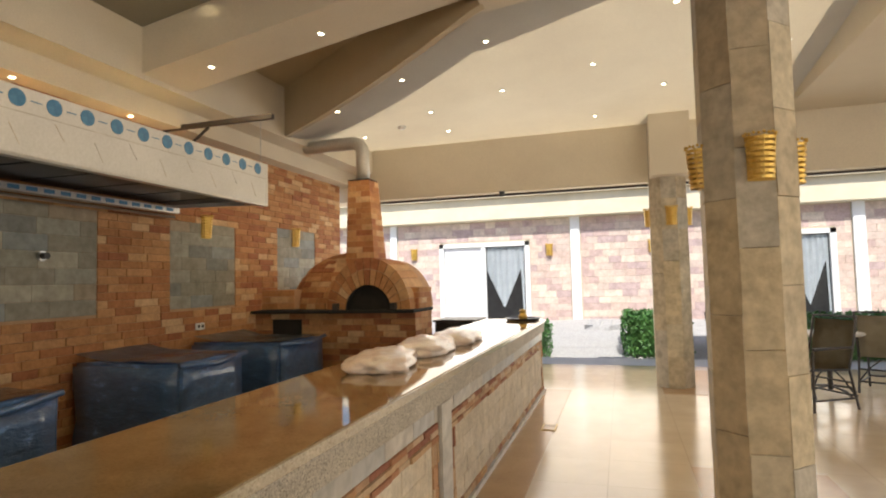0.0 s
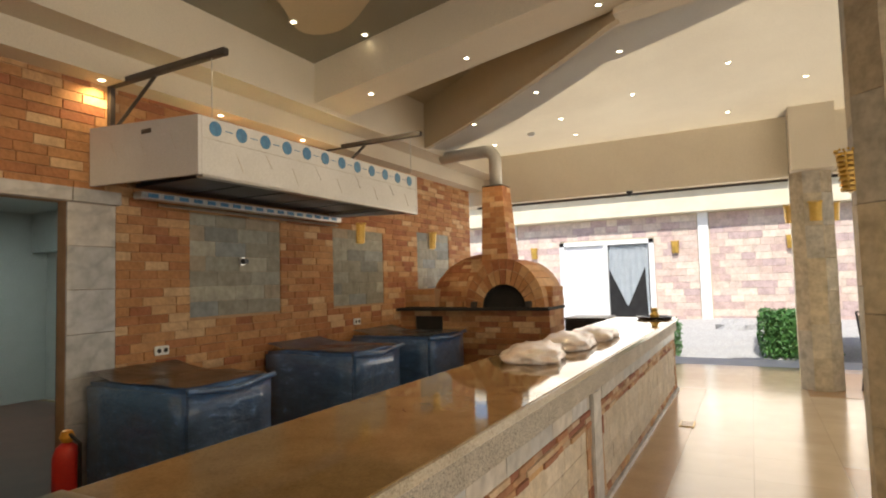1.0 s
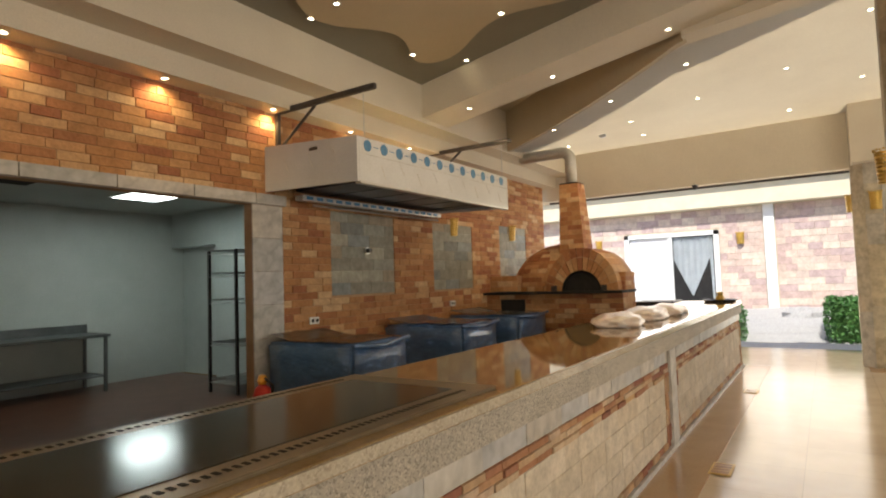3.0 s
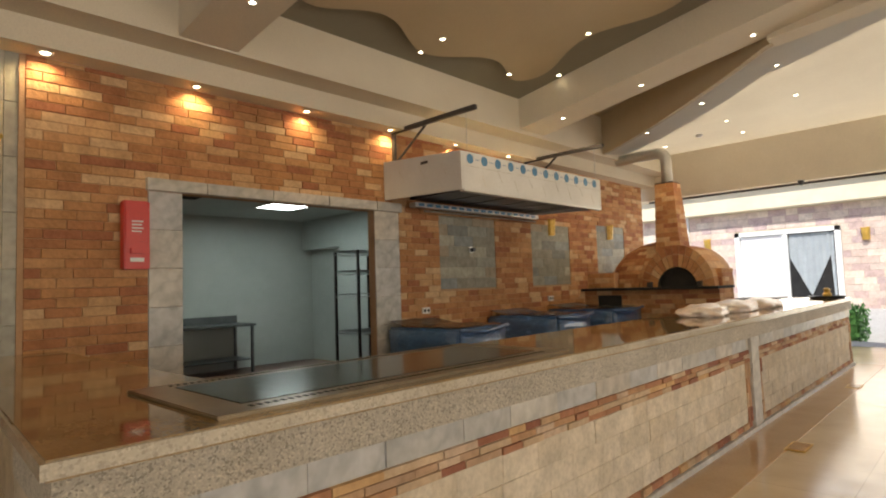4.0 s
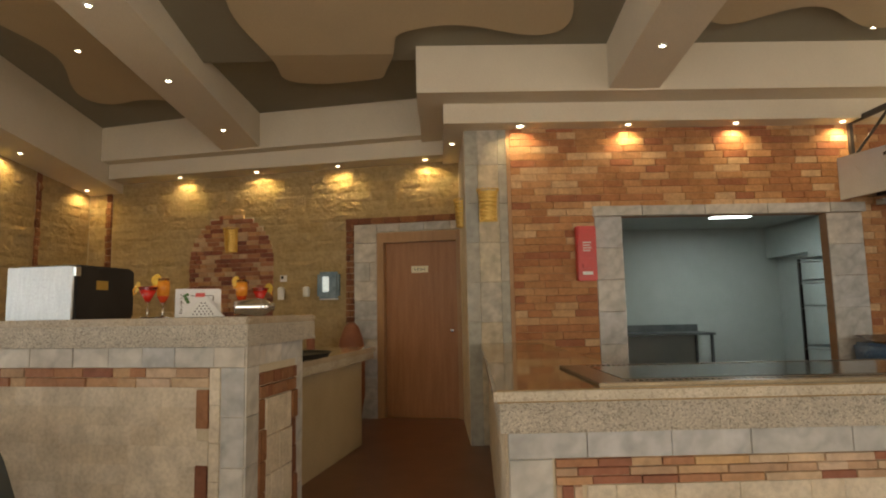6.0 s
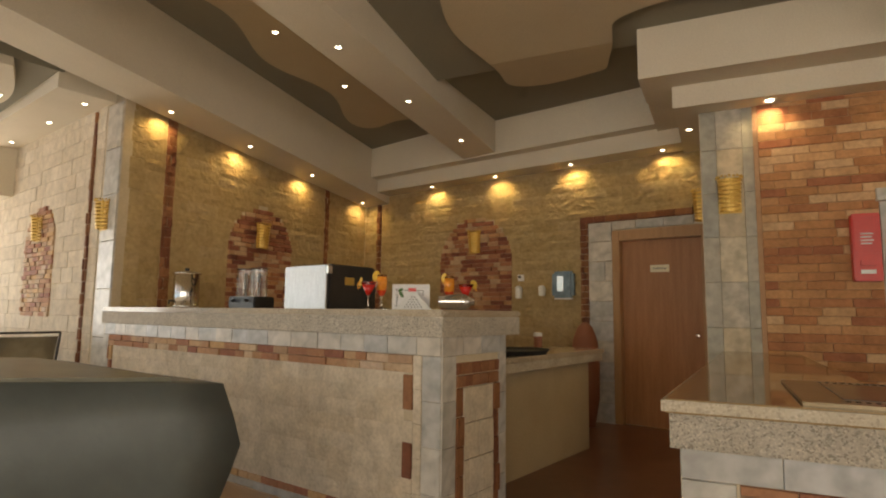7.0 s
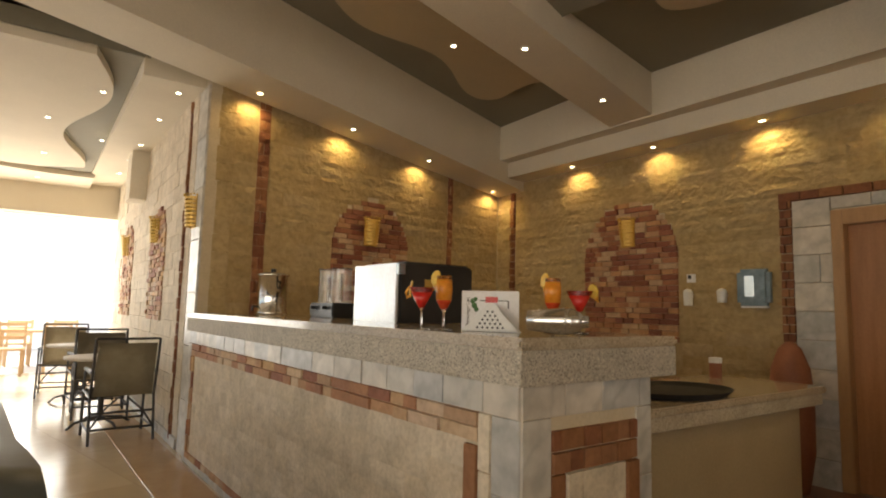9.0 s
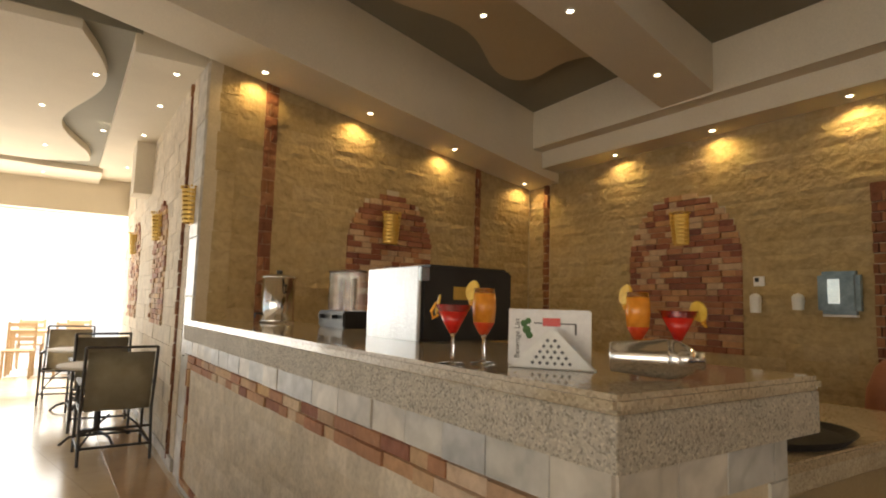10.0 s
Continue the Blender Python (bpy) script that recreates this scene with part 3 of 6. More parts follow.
def wave_plate(corners, f, amp, period, phase, corner=0.3):
    """A tan plate with a flowing outline, hung a little under the olive ceiling."""
    step, pts, run = 0.07, [], 0.0
    for (xa, ya), (xb, yb) in zip(corners, corners[1:] + corners[:1]):
        length = math.hypot(xb - xa, yb - ya)
        n = max(2, round(length / step))
        nx, ny = (yb - ya) / length, (xa - xb) / length
        for k in range(n):
            t = k / n
            d = amp * math.sin(math.tau * (run + t * length) / period + phase)
            pts.append((xa + (xb - xa) * t + nx * d, ya + (yb - ya) * t + ny * d))
        run += length
    for _ in range(int((corner / step) ** 2 / 2)):
        pts = [((p[0] + 2 * q[0] + r[0]) / 4, (p[1] + 2 * q[1] + r[1]) / 4) for p, q, r in zip(pts[-1:] + pts[:-1], pts, pts[1:] + pts[:1])]
    bm = bmesh.new()
    bm.faces.new([bm.verts.new((*p, 0)) for p in pts])
    bmesh.ops.bisect_plane(bm, geom=bm.verts[:] + bm.edges[:] + bm.faces[:], plane_co=(-1.69, 0, 0), plane_no=(1, 0, 0))
    up = bmesh.ops.extrude_face_region(bm, geom=bm.faces[:])["geom"]
    above = {v for v in up if isinstance(v, bmesh.types.BMVert)}
    for v in bm.verts:
        v.co.z = f(v.co.x, v.co.y) + (0.03 if v in above else -0.07)
    structure("ceiling_plate", bm, TAN_AND_SHADE, "tan ceiling plate with a wavy outline", None, "ceiling")


wave_plate([(-1.27, 5.5), (-1.27, 2.6), (2.6, 2.6), (2.6, 5.5)], deep_k, 0.17, 1.5, 2.0)
wave_plate([(-1.38, 1.45), (-1.38, -0.1), (-2.32, -0.1), (-2.25, -1.2), (2.6, -1.2), (2.6, 1.45)], lambda x, y: 3.58 + 0.17 * max(0.0, x + 1.69), 0.09, 1.5, 0.6)
wave_plate([(-3.2, -2.28), (-3.2, -3.45), (2.4, -3.45), (2.4, -2.28)], deep_b, 0.14, 1.6, 2.4)


def beam(x0, x1, ya0, ya1, yb0, yb1, low, name="ceiling_beam"):
    """A beam along x: from ya0..ya1 at x0 to yb0..yb1 at x1."""
    return structure(name, prism([(x0, ya0), (x1, yb0), (x1, yb1), (x0, ya1)], low, 4.7), PLASTER, "cream plastered ceiling beam", None, "ceiling")


beam(-1.75, 4.2, 1.86, 2.31, 1.80, 2.25, lambda x, y: 3.165 + 0.10 * (x + 1.69))
beam(-1.75, 4.2, 6.0, 6.52, 6.05, 6.60, lambda x, y: 3.197 + 0.172 * (x + 1.69))
beam(-3.9, 4.2, -2.22, -1.74, -2.45, -1.95, lambda x, y: 3.20 + 0.078 * (x + 3.6))
beam(-4.6, 4.2, -4.4, -3.85, -4.75, -4.15, lambda x, y: 3.26 + 0.107 * (x + 0.909))
# stepped soffits along the kitchen wall
structure("ceiling_step", prism([(-2.3, 0.40), (-1.98, 0.40), (-1.98, 10.6), (-2.3, 10.6)], 2.965, 4.4), PLASTER, "cream soffit along the brick wall", None, "ceiling")
structure("ceiling_step", prism([(-2.3, 0.16), (-1.69, 0.16), (-1.69, 10.6), (-2.3, 10.6)], 3.15, 4.4), PLASTER, "cream upper soffit along the brick wall", None, "ceiling")
structure("ceiling_step", prism([(-4.1, 0.17), (-1.78, 0.17), (-1.78, 0.6), (-4.1, 0.9)], 3.16, 4.4), PLASTER, "cream soffit over the passage", None, "ceiling")
structure("ceiling_step", prism([(-4.0, 0.41), (-1.99, 0.41), (-1.99, 1.05), (-4.0, 1.05)], 2.97, 3.3), PLASTER, "cream soffit beside the pier", None, "ceiling")
structure("ceiling_step", box((-4.1, -4.6, 3.0), (-3.62, 0.75, 3.7)), PLASTER, "cream soffit along the bar wall", BAR, "ceiling")
structure("ceiling_step", box((-4.1, -4.6, 3.19), (-3.45, 0.75, 3.9)), PLASTER, "cream upper soffit along the bar wall", BAR, "ceiling")
structure("ceiling_step", box((0.0, -10.3, 3.33), (0.55, -4.3, 4.6)), PLASTER, "cream soffit along the long wall", BAR, "ceiling")
structure("ceiling_beam", box((-0.1, -7.65, 2.68), (0.24, -7.25, 3.5)), PLASTER, "cream beam end standing out of the long wall", BAR, "ceiling")
# low ceiling over the oven, twisting towards the level lintel
f_north = lambda x, y: 3.52 + (0.19 * min(x, 2.4) - 0.12) * max(0.0, (10.6 - y) / 3.2)
edge_y = lambda x: 6.62 + 0.56 * (0.95 - max(-1.98, min(0.95, x)))
bm = bmesh.new()
NX, NY = 44, 24
grid = []
for j in range(NY + 1):
    grid.append([])
    for i in range(NX + 1):
        x = -2.3 + 6.6 * i / NX
        y = edge_y(x) + (10.7 - edge_y(x)) * j / NY
        grid[-1].append(bm.verts.new((x, y, f_north(x, y))))
for j in range(NY):
    for i in range(NX):
        bm.faces.new((grid[j][i], grid[j][i + 1], grid[j + 1][i + 1], grid[j + 1][i]))
for f in bm.faces:
    f.smooth = True
bmesh.ops.solidify(bm, geom=bm.faces[:], thickness=-0.15)
structure("ceiling_north", bm, PLASTER, "cream sloping ceiling over the oven", None, "ceiling")
# Edge face and pocket are tan so that their colour carries the shade.
bm = bmesh.new()
rows = []
for i in range(31):
    x = -1.98 + 2.98 * i / 30
    y = edge_y(x) - 0.02
    rows.append([bm.verts.new(p) for p in ((x, y, f_north(x, y) - 0.006), (x, y, 4.6), (x, y + 0.09, 4.6), (x, y + 0.09, f_north(x, y + 0.09) - 0.006))])
for p, q in zip(rows, rows[1:]):
    for k in range(4):
        bm.faces.new((p[k], q[k], q[(k + 1) % 4], p[(k + 1) % 4]))
bm.faces.new(rows[0][::-1]), bm.faces.new(rows[-1])
structure("ceiling_edge", bm, TAN_AND_SHADE, "upright face of the lower ceiling's edge, shade painted as tan", None, "ceiling")
structure("ceiling_edge", prism([(-1.80, 6.4), (1.1, 6.4), (1.1, 6.66), (-1.80, 8.25)], lambda x, y: 3.74 + 0.1 * (x + 1.69), 4.5), TAN_AND_SHADE, "pocket ceiling behind the beam, shade painted as tan", None, "ceiling")
# dining side: a falling cream ceiling with a flowing olive recess
f_south = lambda x, y: 3.24 + 0.028 * (y + 10.3)
structure("ceiling_south", prism([(0.5, -10.35), (5.5, -10.35), (5.5, -4.3), (0.5, -4.3)], lift(f_south, 0.08), lift(f_south, 0.25)), DARKPAINT, "olive recess in the dining side ceiling", BAR, "ceiling")
wave = [(0.86 + 0.17 * math.sin(1.9 * (-4.3 - 0.1 * k) + 2.2), -4.3 - 0.1 * k) for k in range(45)]
wave += [(0.95 + 0.28 * k + 0.05 * math.sin(k), -8.85 - 0.16 * math.sin(0.5 * k + 0.7)) for k in range(1, 16)]
structure("ceiling_plate", prism([(5.5, -4.3)] + wave + [(5.5, -9.0)], f_south, lift(f_south, 0.09)), PLASTER, "cream ceiling plate with a wavy outline", BAR, "ceiling")
wave = [(0.5 + 0.3 * k, -9.25 - 0.14 * math.sin(0.5 * k + 0.9)) for k in range(17)]
structure("ceiling_plate", prism([(5.5, -10.3), (0.5, -10.3)] + wave, f_south, lift(f_south, 0.09)), PLASTER, "cream ceiling plate with a wavy outline", BAR, "ceiling")
structure("ceiling_lintel", box((-2.6, 10.55, 2.73), (9.2, 10.95, 4.05)), PLASTER, "cream lintel over the garden opening", None, "ceiling")
structure("ceiling_beam", box((2.36, 10.2, 2.76), (2.85, 10.6, 4.8)), PLASTER, "cream beam end over the far column", None, "ceiling")
structure("ceiling_beam", box((2.4, -11.4, 3.3), (2.85, -2.6, 4.8)), PLASTER, "cream beam along the dining side", None, "ceiling")
structure("ceiling_lintel", box((-0.3, -10.7, 2.75), (8, -10.3, 4.8)), PLASTER, "cream lintel over the bright dining hall opening", BAR, "ceiling")
# Added wall, out of view: closes the terrace and leaves daylight openings.
bm = box((9.0, -12.2, 0), (9.3, 12.4, 0.5))
add_box(bm, (9.0, -12.2, 3.0), (9.3, 12.4, 4.9))
for y in (-12.2, -8, -3.6, 0.9, 5.4, 9.9):
    add_box(bm, (9.0, y, 0.5), (9.3, y + 0.6, 3.0))
structure("wall_east", bm, PLASTER, "unseen cream wall with wide openings, added to close the terrace")
structure("window_rail", tube([(-2.2, 10.75, 2.715), (9, 10.75, 2.715)], 0.02), BLACKMETAL, "dark rail under the lintel", None, "rail")

structure("ceiling_edge", prism([(0.98, 6.5), (4.25, 6.5), (4.25, 6.74), (0.98, 6.74)], lift(f_north, -0.003), 4.6), PLASTER, "cream seam between beam and sloping ceiling", None, "ceiling")

# ---- the garden beyond ----
bm = bmesh.new()
rng = random.Random(5)
bank = []
for i in range(61):
    bank.append([])
    for j in range(13):
        x, y = -12 + 26 * i / 60, 13.4 + 4.0 * j / 12
        bank[-1].append(bm.verts.new((x, y, -0.05 + 0.46 * (j / 12) ** 0.8 + rng.uniform(-0.025, 0.025))))
for i in range(60):
    for j in range(12):
        bm.faces.new((bank[i][j], bank[i + 1][j], bank[i + 1][j + 1], bank[i][j + 1]))
structure("ground_bank", bm, GRAVEL, "grey gravel bank rising to the building", None, "ground")
structure("pavement", box((-8, 12.4, -0.3), (9, 13.4, -0.02)), PAVING, "pale paved strip in front of the garden", None, "pavement")
building = thing("garden_building", "sandstone block building across the gravel yard", "building", pose(0, 17.4, 0))
back = part("wall", box((-12, 0, -0.3), (14, 0.4, 3.3)), GROUT, building)
GB = plane_of((0, 0, 0), (1, 0, 0), (0, 0, 1))
wins = [(-2.75, -0.3, -0.30, 2.45), (4.6, -0.3, 6.6, 2.45)]
pils = [(0.74, 0.98), (4.05, 4.25), (6.95, 7.2), (7.9, 8.15), (-4.2, -4.0)]
gh = [rect_hole(*w) for w in wins] + [rect_hole(a - 0.02, -1, b + 0.02, 4) for a, b in pils]
tiling(back, "sandstone_block", SAND, GB, (0.42, 0.17), (-12, -0.2, 14, 3.0), 0.008, 0.003, gh, (1.0, 1.0), 300, 0.4, 0.4, 51)
for a, b in pils:
    part("pilaster", box((a, -0.07, -0.3), (b, 0, 3.2), 0.01), WHITE, building, "white painted pilaster")
part("eave", box((-12.5, -0.28, 3.02), (14.5, 0.6, 3.6), 0.02), ROOFTILE, building, "cream eave")
part("roof", prism([(-12.6, -0.4), (14.6, -0.4), (14.6, 5), (-12.6, 5)], 3.6, lambda x, y: 3.7 + 0.25 * (y + 0.4)), ROOFTILE, building)
for a, va, b, vb in wins:
    w = part("window", box((a + 0.03, -0.02, va), (b - 0.03, 0.03, vb - 0.03)), BLACK, building, "dark glazed sliding door")
    for lo, hi in (((a, -0.12, va), (a + 0.13, -0.02, vb)), ((b - 0.13, -0.12, va), (b, -0.02, vb)), ((a, -0.12, vb - 0.12), (b, -0.02, vb)), (((a + b) / 2 - 0.06, -0.12, va), ((a + b) / 2 + 0.06, -0.02, vb - 0.12))):
        part("frame", box(lo, hi, 0.01), WHITE, w, "white window frame")
    bm = bmesh.new()
    cols = []
    c0, c1 = (a + b) / 2 + 0.08, b - 0.16
    for k in range(25):
        x = c0 + (c1 - c0) * k / 24
        drop = 0.5 + 1.1 * (1 - abs(2 * k / 24 - 0.9)) if k < 23 else 2.0
        y = -0.05 + 0.012 * math.sin(k * 1.7)
        cols.append((bm.verts.new((x, y, vb - 0.14)), bm.verts.new((x, y - 0.01, vb - 0.14 - drop))))
    for p, q in zip(cols, cols[1:]):
        bm.faces.new((p[0], q[0], q[1], p[1]))
    bmesh.ops.solidify(bm, geom=bm.faces[:], thickness=0.006)
    part("curtain", bm, CURTAIN, w, "gathered pale blue curtain")
    part("blind", box((a + 0.14, -0.06, va + 0.3), ((a + b) / 2 - 0.07, -0.04, vb - 0.13)), PAPER, w, "white closed blind")


def hedge(x0, y0, x1, y1, h, seed):
    """A clipped hedge: a dark core under a great many small leaves."""
    rng = random.Random(seed)
    bm = bmesh.new()
    for _ in range(int(900 * (x1 - x0) * (y1 - y0)) + 500):
        f = rng.random()
        x, y, z = rng.uniform(x0, x1), rng.uniform(y0, y1), rng.uniform(0, h)
        if f < 0.45:
            z = h + rng.uniform(-0.07, 0.06)
        elif f < 0.8:
            y = y0 + rng.uniform(-0.05, 0.08)
        else:
            x = rng.choice((x0, x1)) + rng.uniform(-0.05, 0.05)
        s = rng.uniform(0.03, 0.06)
        m = pose(x, y, z, rng.uniform(-70, 70), rng.uniform(-70, 70), rng.uniform(0, 360))
        v = [bm.verts.new(m @ Vector(p)) for p in ((-s, 0, 0), (0, -s * 0.45, 0.004), (s, 0, 0), (0, s * 0.45, 0.004))]
        bm.faces.new(v)
    hd = thing("hedge", "dense green clipped hedge on the gravel", "hedge", pose(0, 0, -0.02), "", "stuff")
    part("core", box((x0 + 0.06, y0 + 0.06, 0), (x1 - 0.06, y1 - 0.06, h - 0.07), 0.05), LEAF, hd)
    part("leaves", bm, LEAF, hd)


hedge(1.95, 13.5, 3.1, 15.0, 0.75, 1)
hedge(3.6, 13.5, 8.5, 14.6, 0.7, 2)
hedge(-0.9, 13.5, 0.55, 14.2, 0.6, 3)
rock = lathe([(0, 0), (0.42, 0.02), (0.38, 0.14), (0.2, 0.24), (0, 0.27)], 11)
for v in rock.verts:
    v.co += Vector((noise.noise(v.co * 5), noise.noise(v.co * 5 + Vector((3, 1, 2))), 0)) * 0.12
tagged(done("stone", rock, GRAVEL, None, "", pose(1.5, 16.2, 0.24)), "rough grey stone on the gravel", "stone")

# ---- columns ----


def stone_column(x, y, seed):
    col = thing("stone_column", "octagonal column clad in pale stone tiles", "column", pose(x, y, 0), "columns at the terrace", "structure")
    r, rng = 0.25, random.Random(seed)
    core = part("core", lathe([(0, 0), (0.235, 0), (0.235, 3.75), (0, 3.75)], 8), GROUT, col, "", pose(0, 0, 0, 0, 0, 22.5))
    for k in range(8):
        a = radians(45 * k)
        u = (-math.sin(a), math.cos(a), 0)
        m = plane_of((0.219 * math.cos(a), 0.219 * math.sin(a), 0), u, (0, 0, 1))
        tiling(core, "stone_tile", COLUMN, pose(0, 0, 0, 0, 0, -22.5) @ m, (0.19, 0.34 + 0.34 * rng.random()), (-0.097, 0.0, 0.097, 3.72), 0.014, 0.0006, (), (0, 1), 20, 0.0, 0.2, seed + k, 0.0, 0.0)
    return col


stone_column(2.64, 5.90, 61)
stone_column(2.58, 10.62, 71)

# ---- sconces and downlights ----


def make_sconce():
    sc = thing("wall_sconce", "gold metal basket wall sconce with horizontal slots", "wall lamp", None, "gold wall sconces")
    part("back_plate", box((-0.085, -0.012, -0.15), (0.085, 0.0, 0.15), 0.004), GOLD, sc)
    for k in range(8):
        z = -0.14 + 0.036 * k
        r0, r1 = 0.076 + 0.0026 * k, 0.076 + 0.0026 * (k + 0.55)
        bm, h = bmesh.new(), 0.021
        ring = []
        for i in range(11):
            a = math.pi * i / 10
            c, s = math.cos(a), math.sin(a)
            ring.append([bm.verts.new((q * c, 0.9 * q * s, zz)) for q, zz in ((r0, z), (r1, z + h), (r1 - 0.006, z + h), (r0 - 0.006, z))])
        for p, q in zip(ring, ring[1:]):
            for i in range(4):
                bm.faces.new((p[i], q[i], q[(i + 1) % 4], p[(i + 1) % 4]))
        part("slat", bm, GOLD, sc)
    for x in (-0.07, 0, 0.07):
        y = 0.055 if x == 0 else 0.03
        part("upright", tube([(x * 0.85, y * 0.9, -0.14), (x * 1.15, y * 1.45, 0.14)], 0.006, 6), GOLD, sc)
    bm = bmesh.new()
    for i in range(11):
        a = math.pi * i / 10
        bmesh.ops.create_icosphere(bm, subdivisions=1, radius=0.011, matrix=Matrix.Translation((0.097 * math.cos(a), 0.087 * math.sin(a), 0.15 + 0.006 * (i % 2))))
    part("rim", bm, GOLD, sc, "beaded gold rim")
    return sc


sconce = make_sconce()
first = True
spots = [((-2.185, 0.81, 2.22), -90), ((-2.19, 7.36, 2.08), -90), ((-2.19, 9.10, 2.08), -90), ((-2.62, 0.585, 2.22), 180)]
column_spots = []
for cx, cy, cz in ((2.64, 5.90, 2.06), (2.58, 10.62, 2.24)):
    for a in range(0, 360, 90):
        column_spots.append(((cx + 0.245 * math.sin(radians(a + 6)), cy - 0.245 * math.cos(radians(a + 6)), cz), 180 + a + 6))
for p, d in spots:
    m = pose(*p, 0, 0, d)
    if first:
        sconce.matrix_world, first = m, False
    else:
        copy_thing(sconce, m @ Matrix.Scale(0.78 if p[1] > 5 else 0.95, 4))
for p, d in (((-3.915, -2.53, 2.17), -90), ((0.05, -4.31, 2.15), -90), ((0.06, -6.1, 2.15), -90), ((0.06, -8.55, 2.15), -90), ((-1.75, -4.22, 2.13), 6)):
    copy_thing(sconce, BAR @ pose(*p, 0, 0, d))
for p, d in column_spots:
    copy_thing(sconce, pose(*p, 0, 0, d) @ Matrix.Scale(0.8, 4))
for x in (-3.5, 0.2, 2.7, 5.5, 8.4):
    copy_thing(sconce, pose(x, 17.36, 2.2, 0, 0, 180))

downlight = thing("downlight", "small lit recessed ceiling downlight", "ceiling lamp", None, "recessed downlights")
part("ring", lathe([(0.032, -0.001), (0.045, -0.006), (0.052, -0.004), (0.052, 0.01), (0.032, 0.01), (0.032, -0.001)], 16), WHITE, downlight)
part("bulb", lathe([(0, -0.004), (0.02, -0.004), (0.031, 0.002), (0.031, 0.006), (0, 0.006)], 16), BULB, downlight, "glowing bulb")
wall_lamps = [(-2.09, 1.126 + 1.031 * k, 2.963) for k in range(6)] + [(-2.66, 0.5, 2.966)]
bar_lamps = [BAR @ Vector((-3.79, y, 2.998)) for y in (0.03, -1.05, -2.12, -3.19)]
side_lamps = [(-0.909, -4.379, 3.258), (-1.919, -4.259, 3.15), (-3.005, -4.20, 3.035), (-4.30, -4.24, 2.893)]
long_lamps = [BAR @ Vector((0.2, y, 3.328)) for y in (-4.6, -5.6, -6.9, -7.9, -9.0)]
ceil_lamps = [(x, y, f_north(x, y) - 0.004) for x, y in ((0.884, 7.228), (0.004, 7.436), (-0.843, 7.743), (1.754, 8.4), (0.78, 8.5), (-0.1, 8.65), (-0.2, 9.7), (1.7, 10.0), (-1.2, 9.2))]
ceil_lamps += [(x, y, deep_k(x, y) - 0.075) for x, y in ((-1.134, 4.066), (-1.25, 5.24), (-0.3, 3.9), (0.6, 4.6), (-0.3, 5.3), (0.9, 3.1))]
ceil_lamps += [(x, y, deep_k(x, y) - 0.004) for x, y in ((-1.5, 4.137), (-1.05, 5.93))]
ceil_lamps += [(-0.252, 6.33, 3.44), *[BAR @ Vector((x, y, f_south(x, y) - 0.004)) for x, y in ((0.78, -5.2), (1.2, -6.4), (0.62, -7.0), (1.2, -8.1), (1.25, -9.8), (2.4, -6.2), (2.5, -8.2), (3.8, -7.0))], (-1.221, 6.25, 3.272), (0.9, 6.35, 3.635), (-1.0, 2.07, 3.228), (0.4, 2.05, 3.368)]
ceil_lamps += [(-2.96, -1.99, 3.245), (-1.806, -2.064, 3.335), (-0.676, -2.111, 3.423), (0.5, -2.16, 3.515)]
ceil_lamps += [(-2.102, -3.064, deep_b(-2.1, 0) - 0.075), (-0.984, -3.098, deep_b(-0.98, 0) - 0.075)]
ceil_lamps += [(2.5, 7.6, f_north(2.5, 7.6) - 0.004), (2.5, 9.3, f_north(2.5, 9.3) - 0.004), (3.6, 8.6, f_north(3.6, 8.6) - 0.004), (1.2, -4.6, 3.48)]
for k, p in enumerate(wall_lamps + bar_lamps + side_lamps + long_lamps + ceil_lamps):
    if k == 0:
        downlight.matrix_world = pose(*p)
    else:
        copy_thing(downlight, pose(*p) @ Matrix.Scale(0.68, 4))
for p in wall_lamps[:6]:
    lamp("wall_washer", "SPOT", look((p[0] - 0.03, p[1], p[2] - 0.02), (p[0] - 0.06, p[1], 0)), 8, (1.0, 0.70, 0.32), cone=155)
for plist, plane in ((bar_lamps, BAR @ BW), (side_lamps, BAR @ SW)):
    out = plane.to_3x3() @ Vector((0, 0, 1))
    for p in plist:
        q = Vector(p)
        q += out * (0.115 - (q - plane.translation).dot(out))
        q.z = p[2] - 0.02
        lamp("wall_washer", "SPOT", look(tuple(q), (q.x, q.y, 0)), 7.5, (1.0, 0.68, 0.26), cone=160)
# Added fill spots under the ceiling, at no fitting of their own.
for p in ((-0.25, 8.0, 3.3), (0.3, 4.3, 3.6), (-1.4, -2.8, 3.6)):
    lamp("ceiling_glow", "SPOT", look(p, (p[0], p[1], 0)), 30, (1.0, 0.72, 0.40), cone=150)

for p in ((-0.252, 6.33, 3.42), (-1.221, 6.25, 3.25)):
    lamp("beam_light", "SPOT", look(p, (p[0], p[1] + 0.35, 0)), 14, (1.0, 0.74, 0.40), cone=165)

# ---- the kitchen counter ----
counter = thing("stone_counter", "long stone-clad serving counter with granite top", "counter")
part("body", prism([(0.92, 0.56), (0.92, 9.95), (0.30, 9.95), (0.30, 1.2), (-2.18, 1.2), (-2.18, 0.78), (-0.5, 0.66)], 0.0, 0.885), GROUT, counter)
top = prism([(0.96, 0.51), (0.96, 10.02), (0.16, 10.02), (0.16, 1.25), (-2.19, 1.25), (-2.19, 0.70), (-0.5, 0.61)], 0.885, 0.935)
bmesh.ops.bevel(top, geom=[e for e in top.edges if abs(e.verts[0].co.z - e.verts[1].co.z) < 1e-4], offset=0.008, segments=2, affect="EDGES")
part("worktop", top, GRANITE, counter, "polished brown granite worktop")
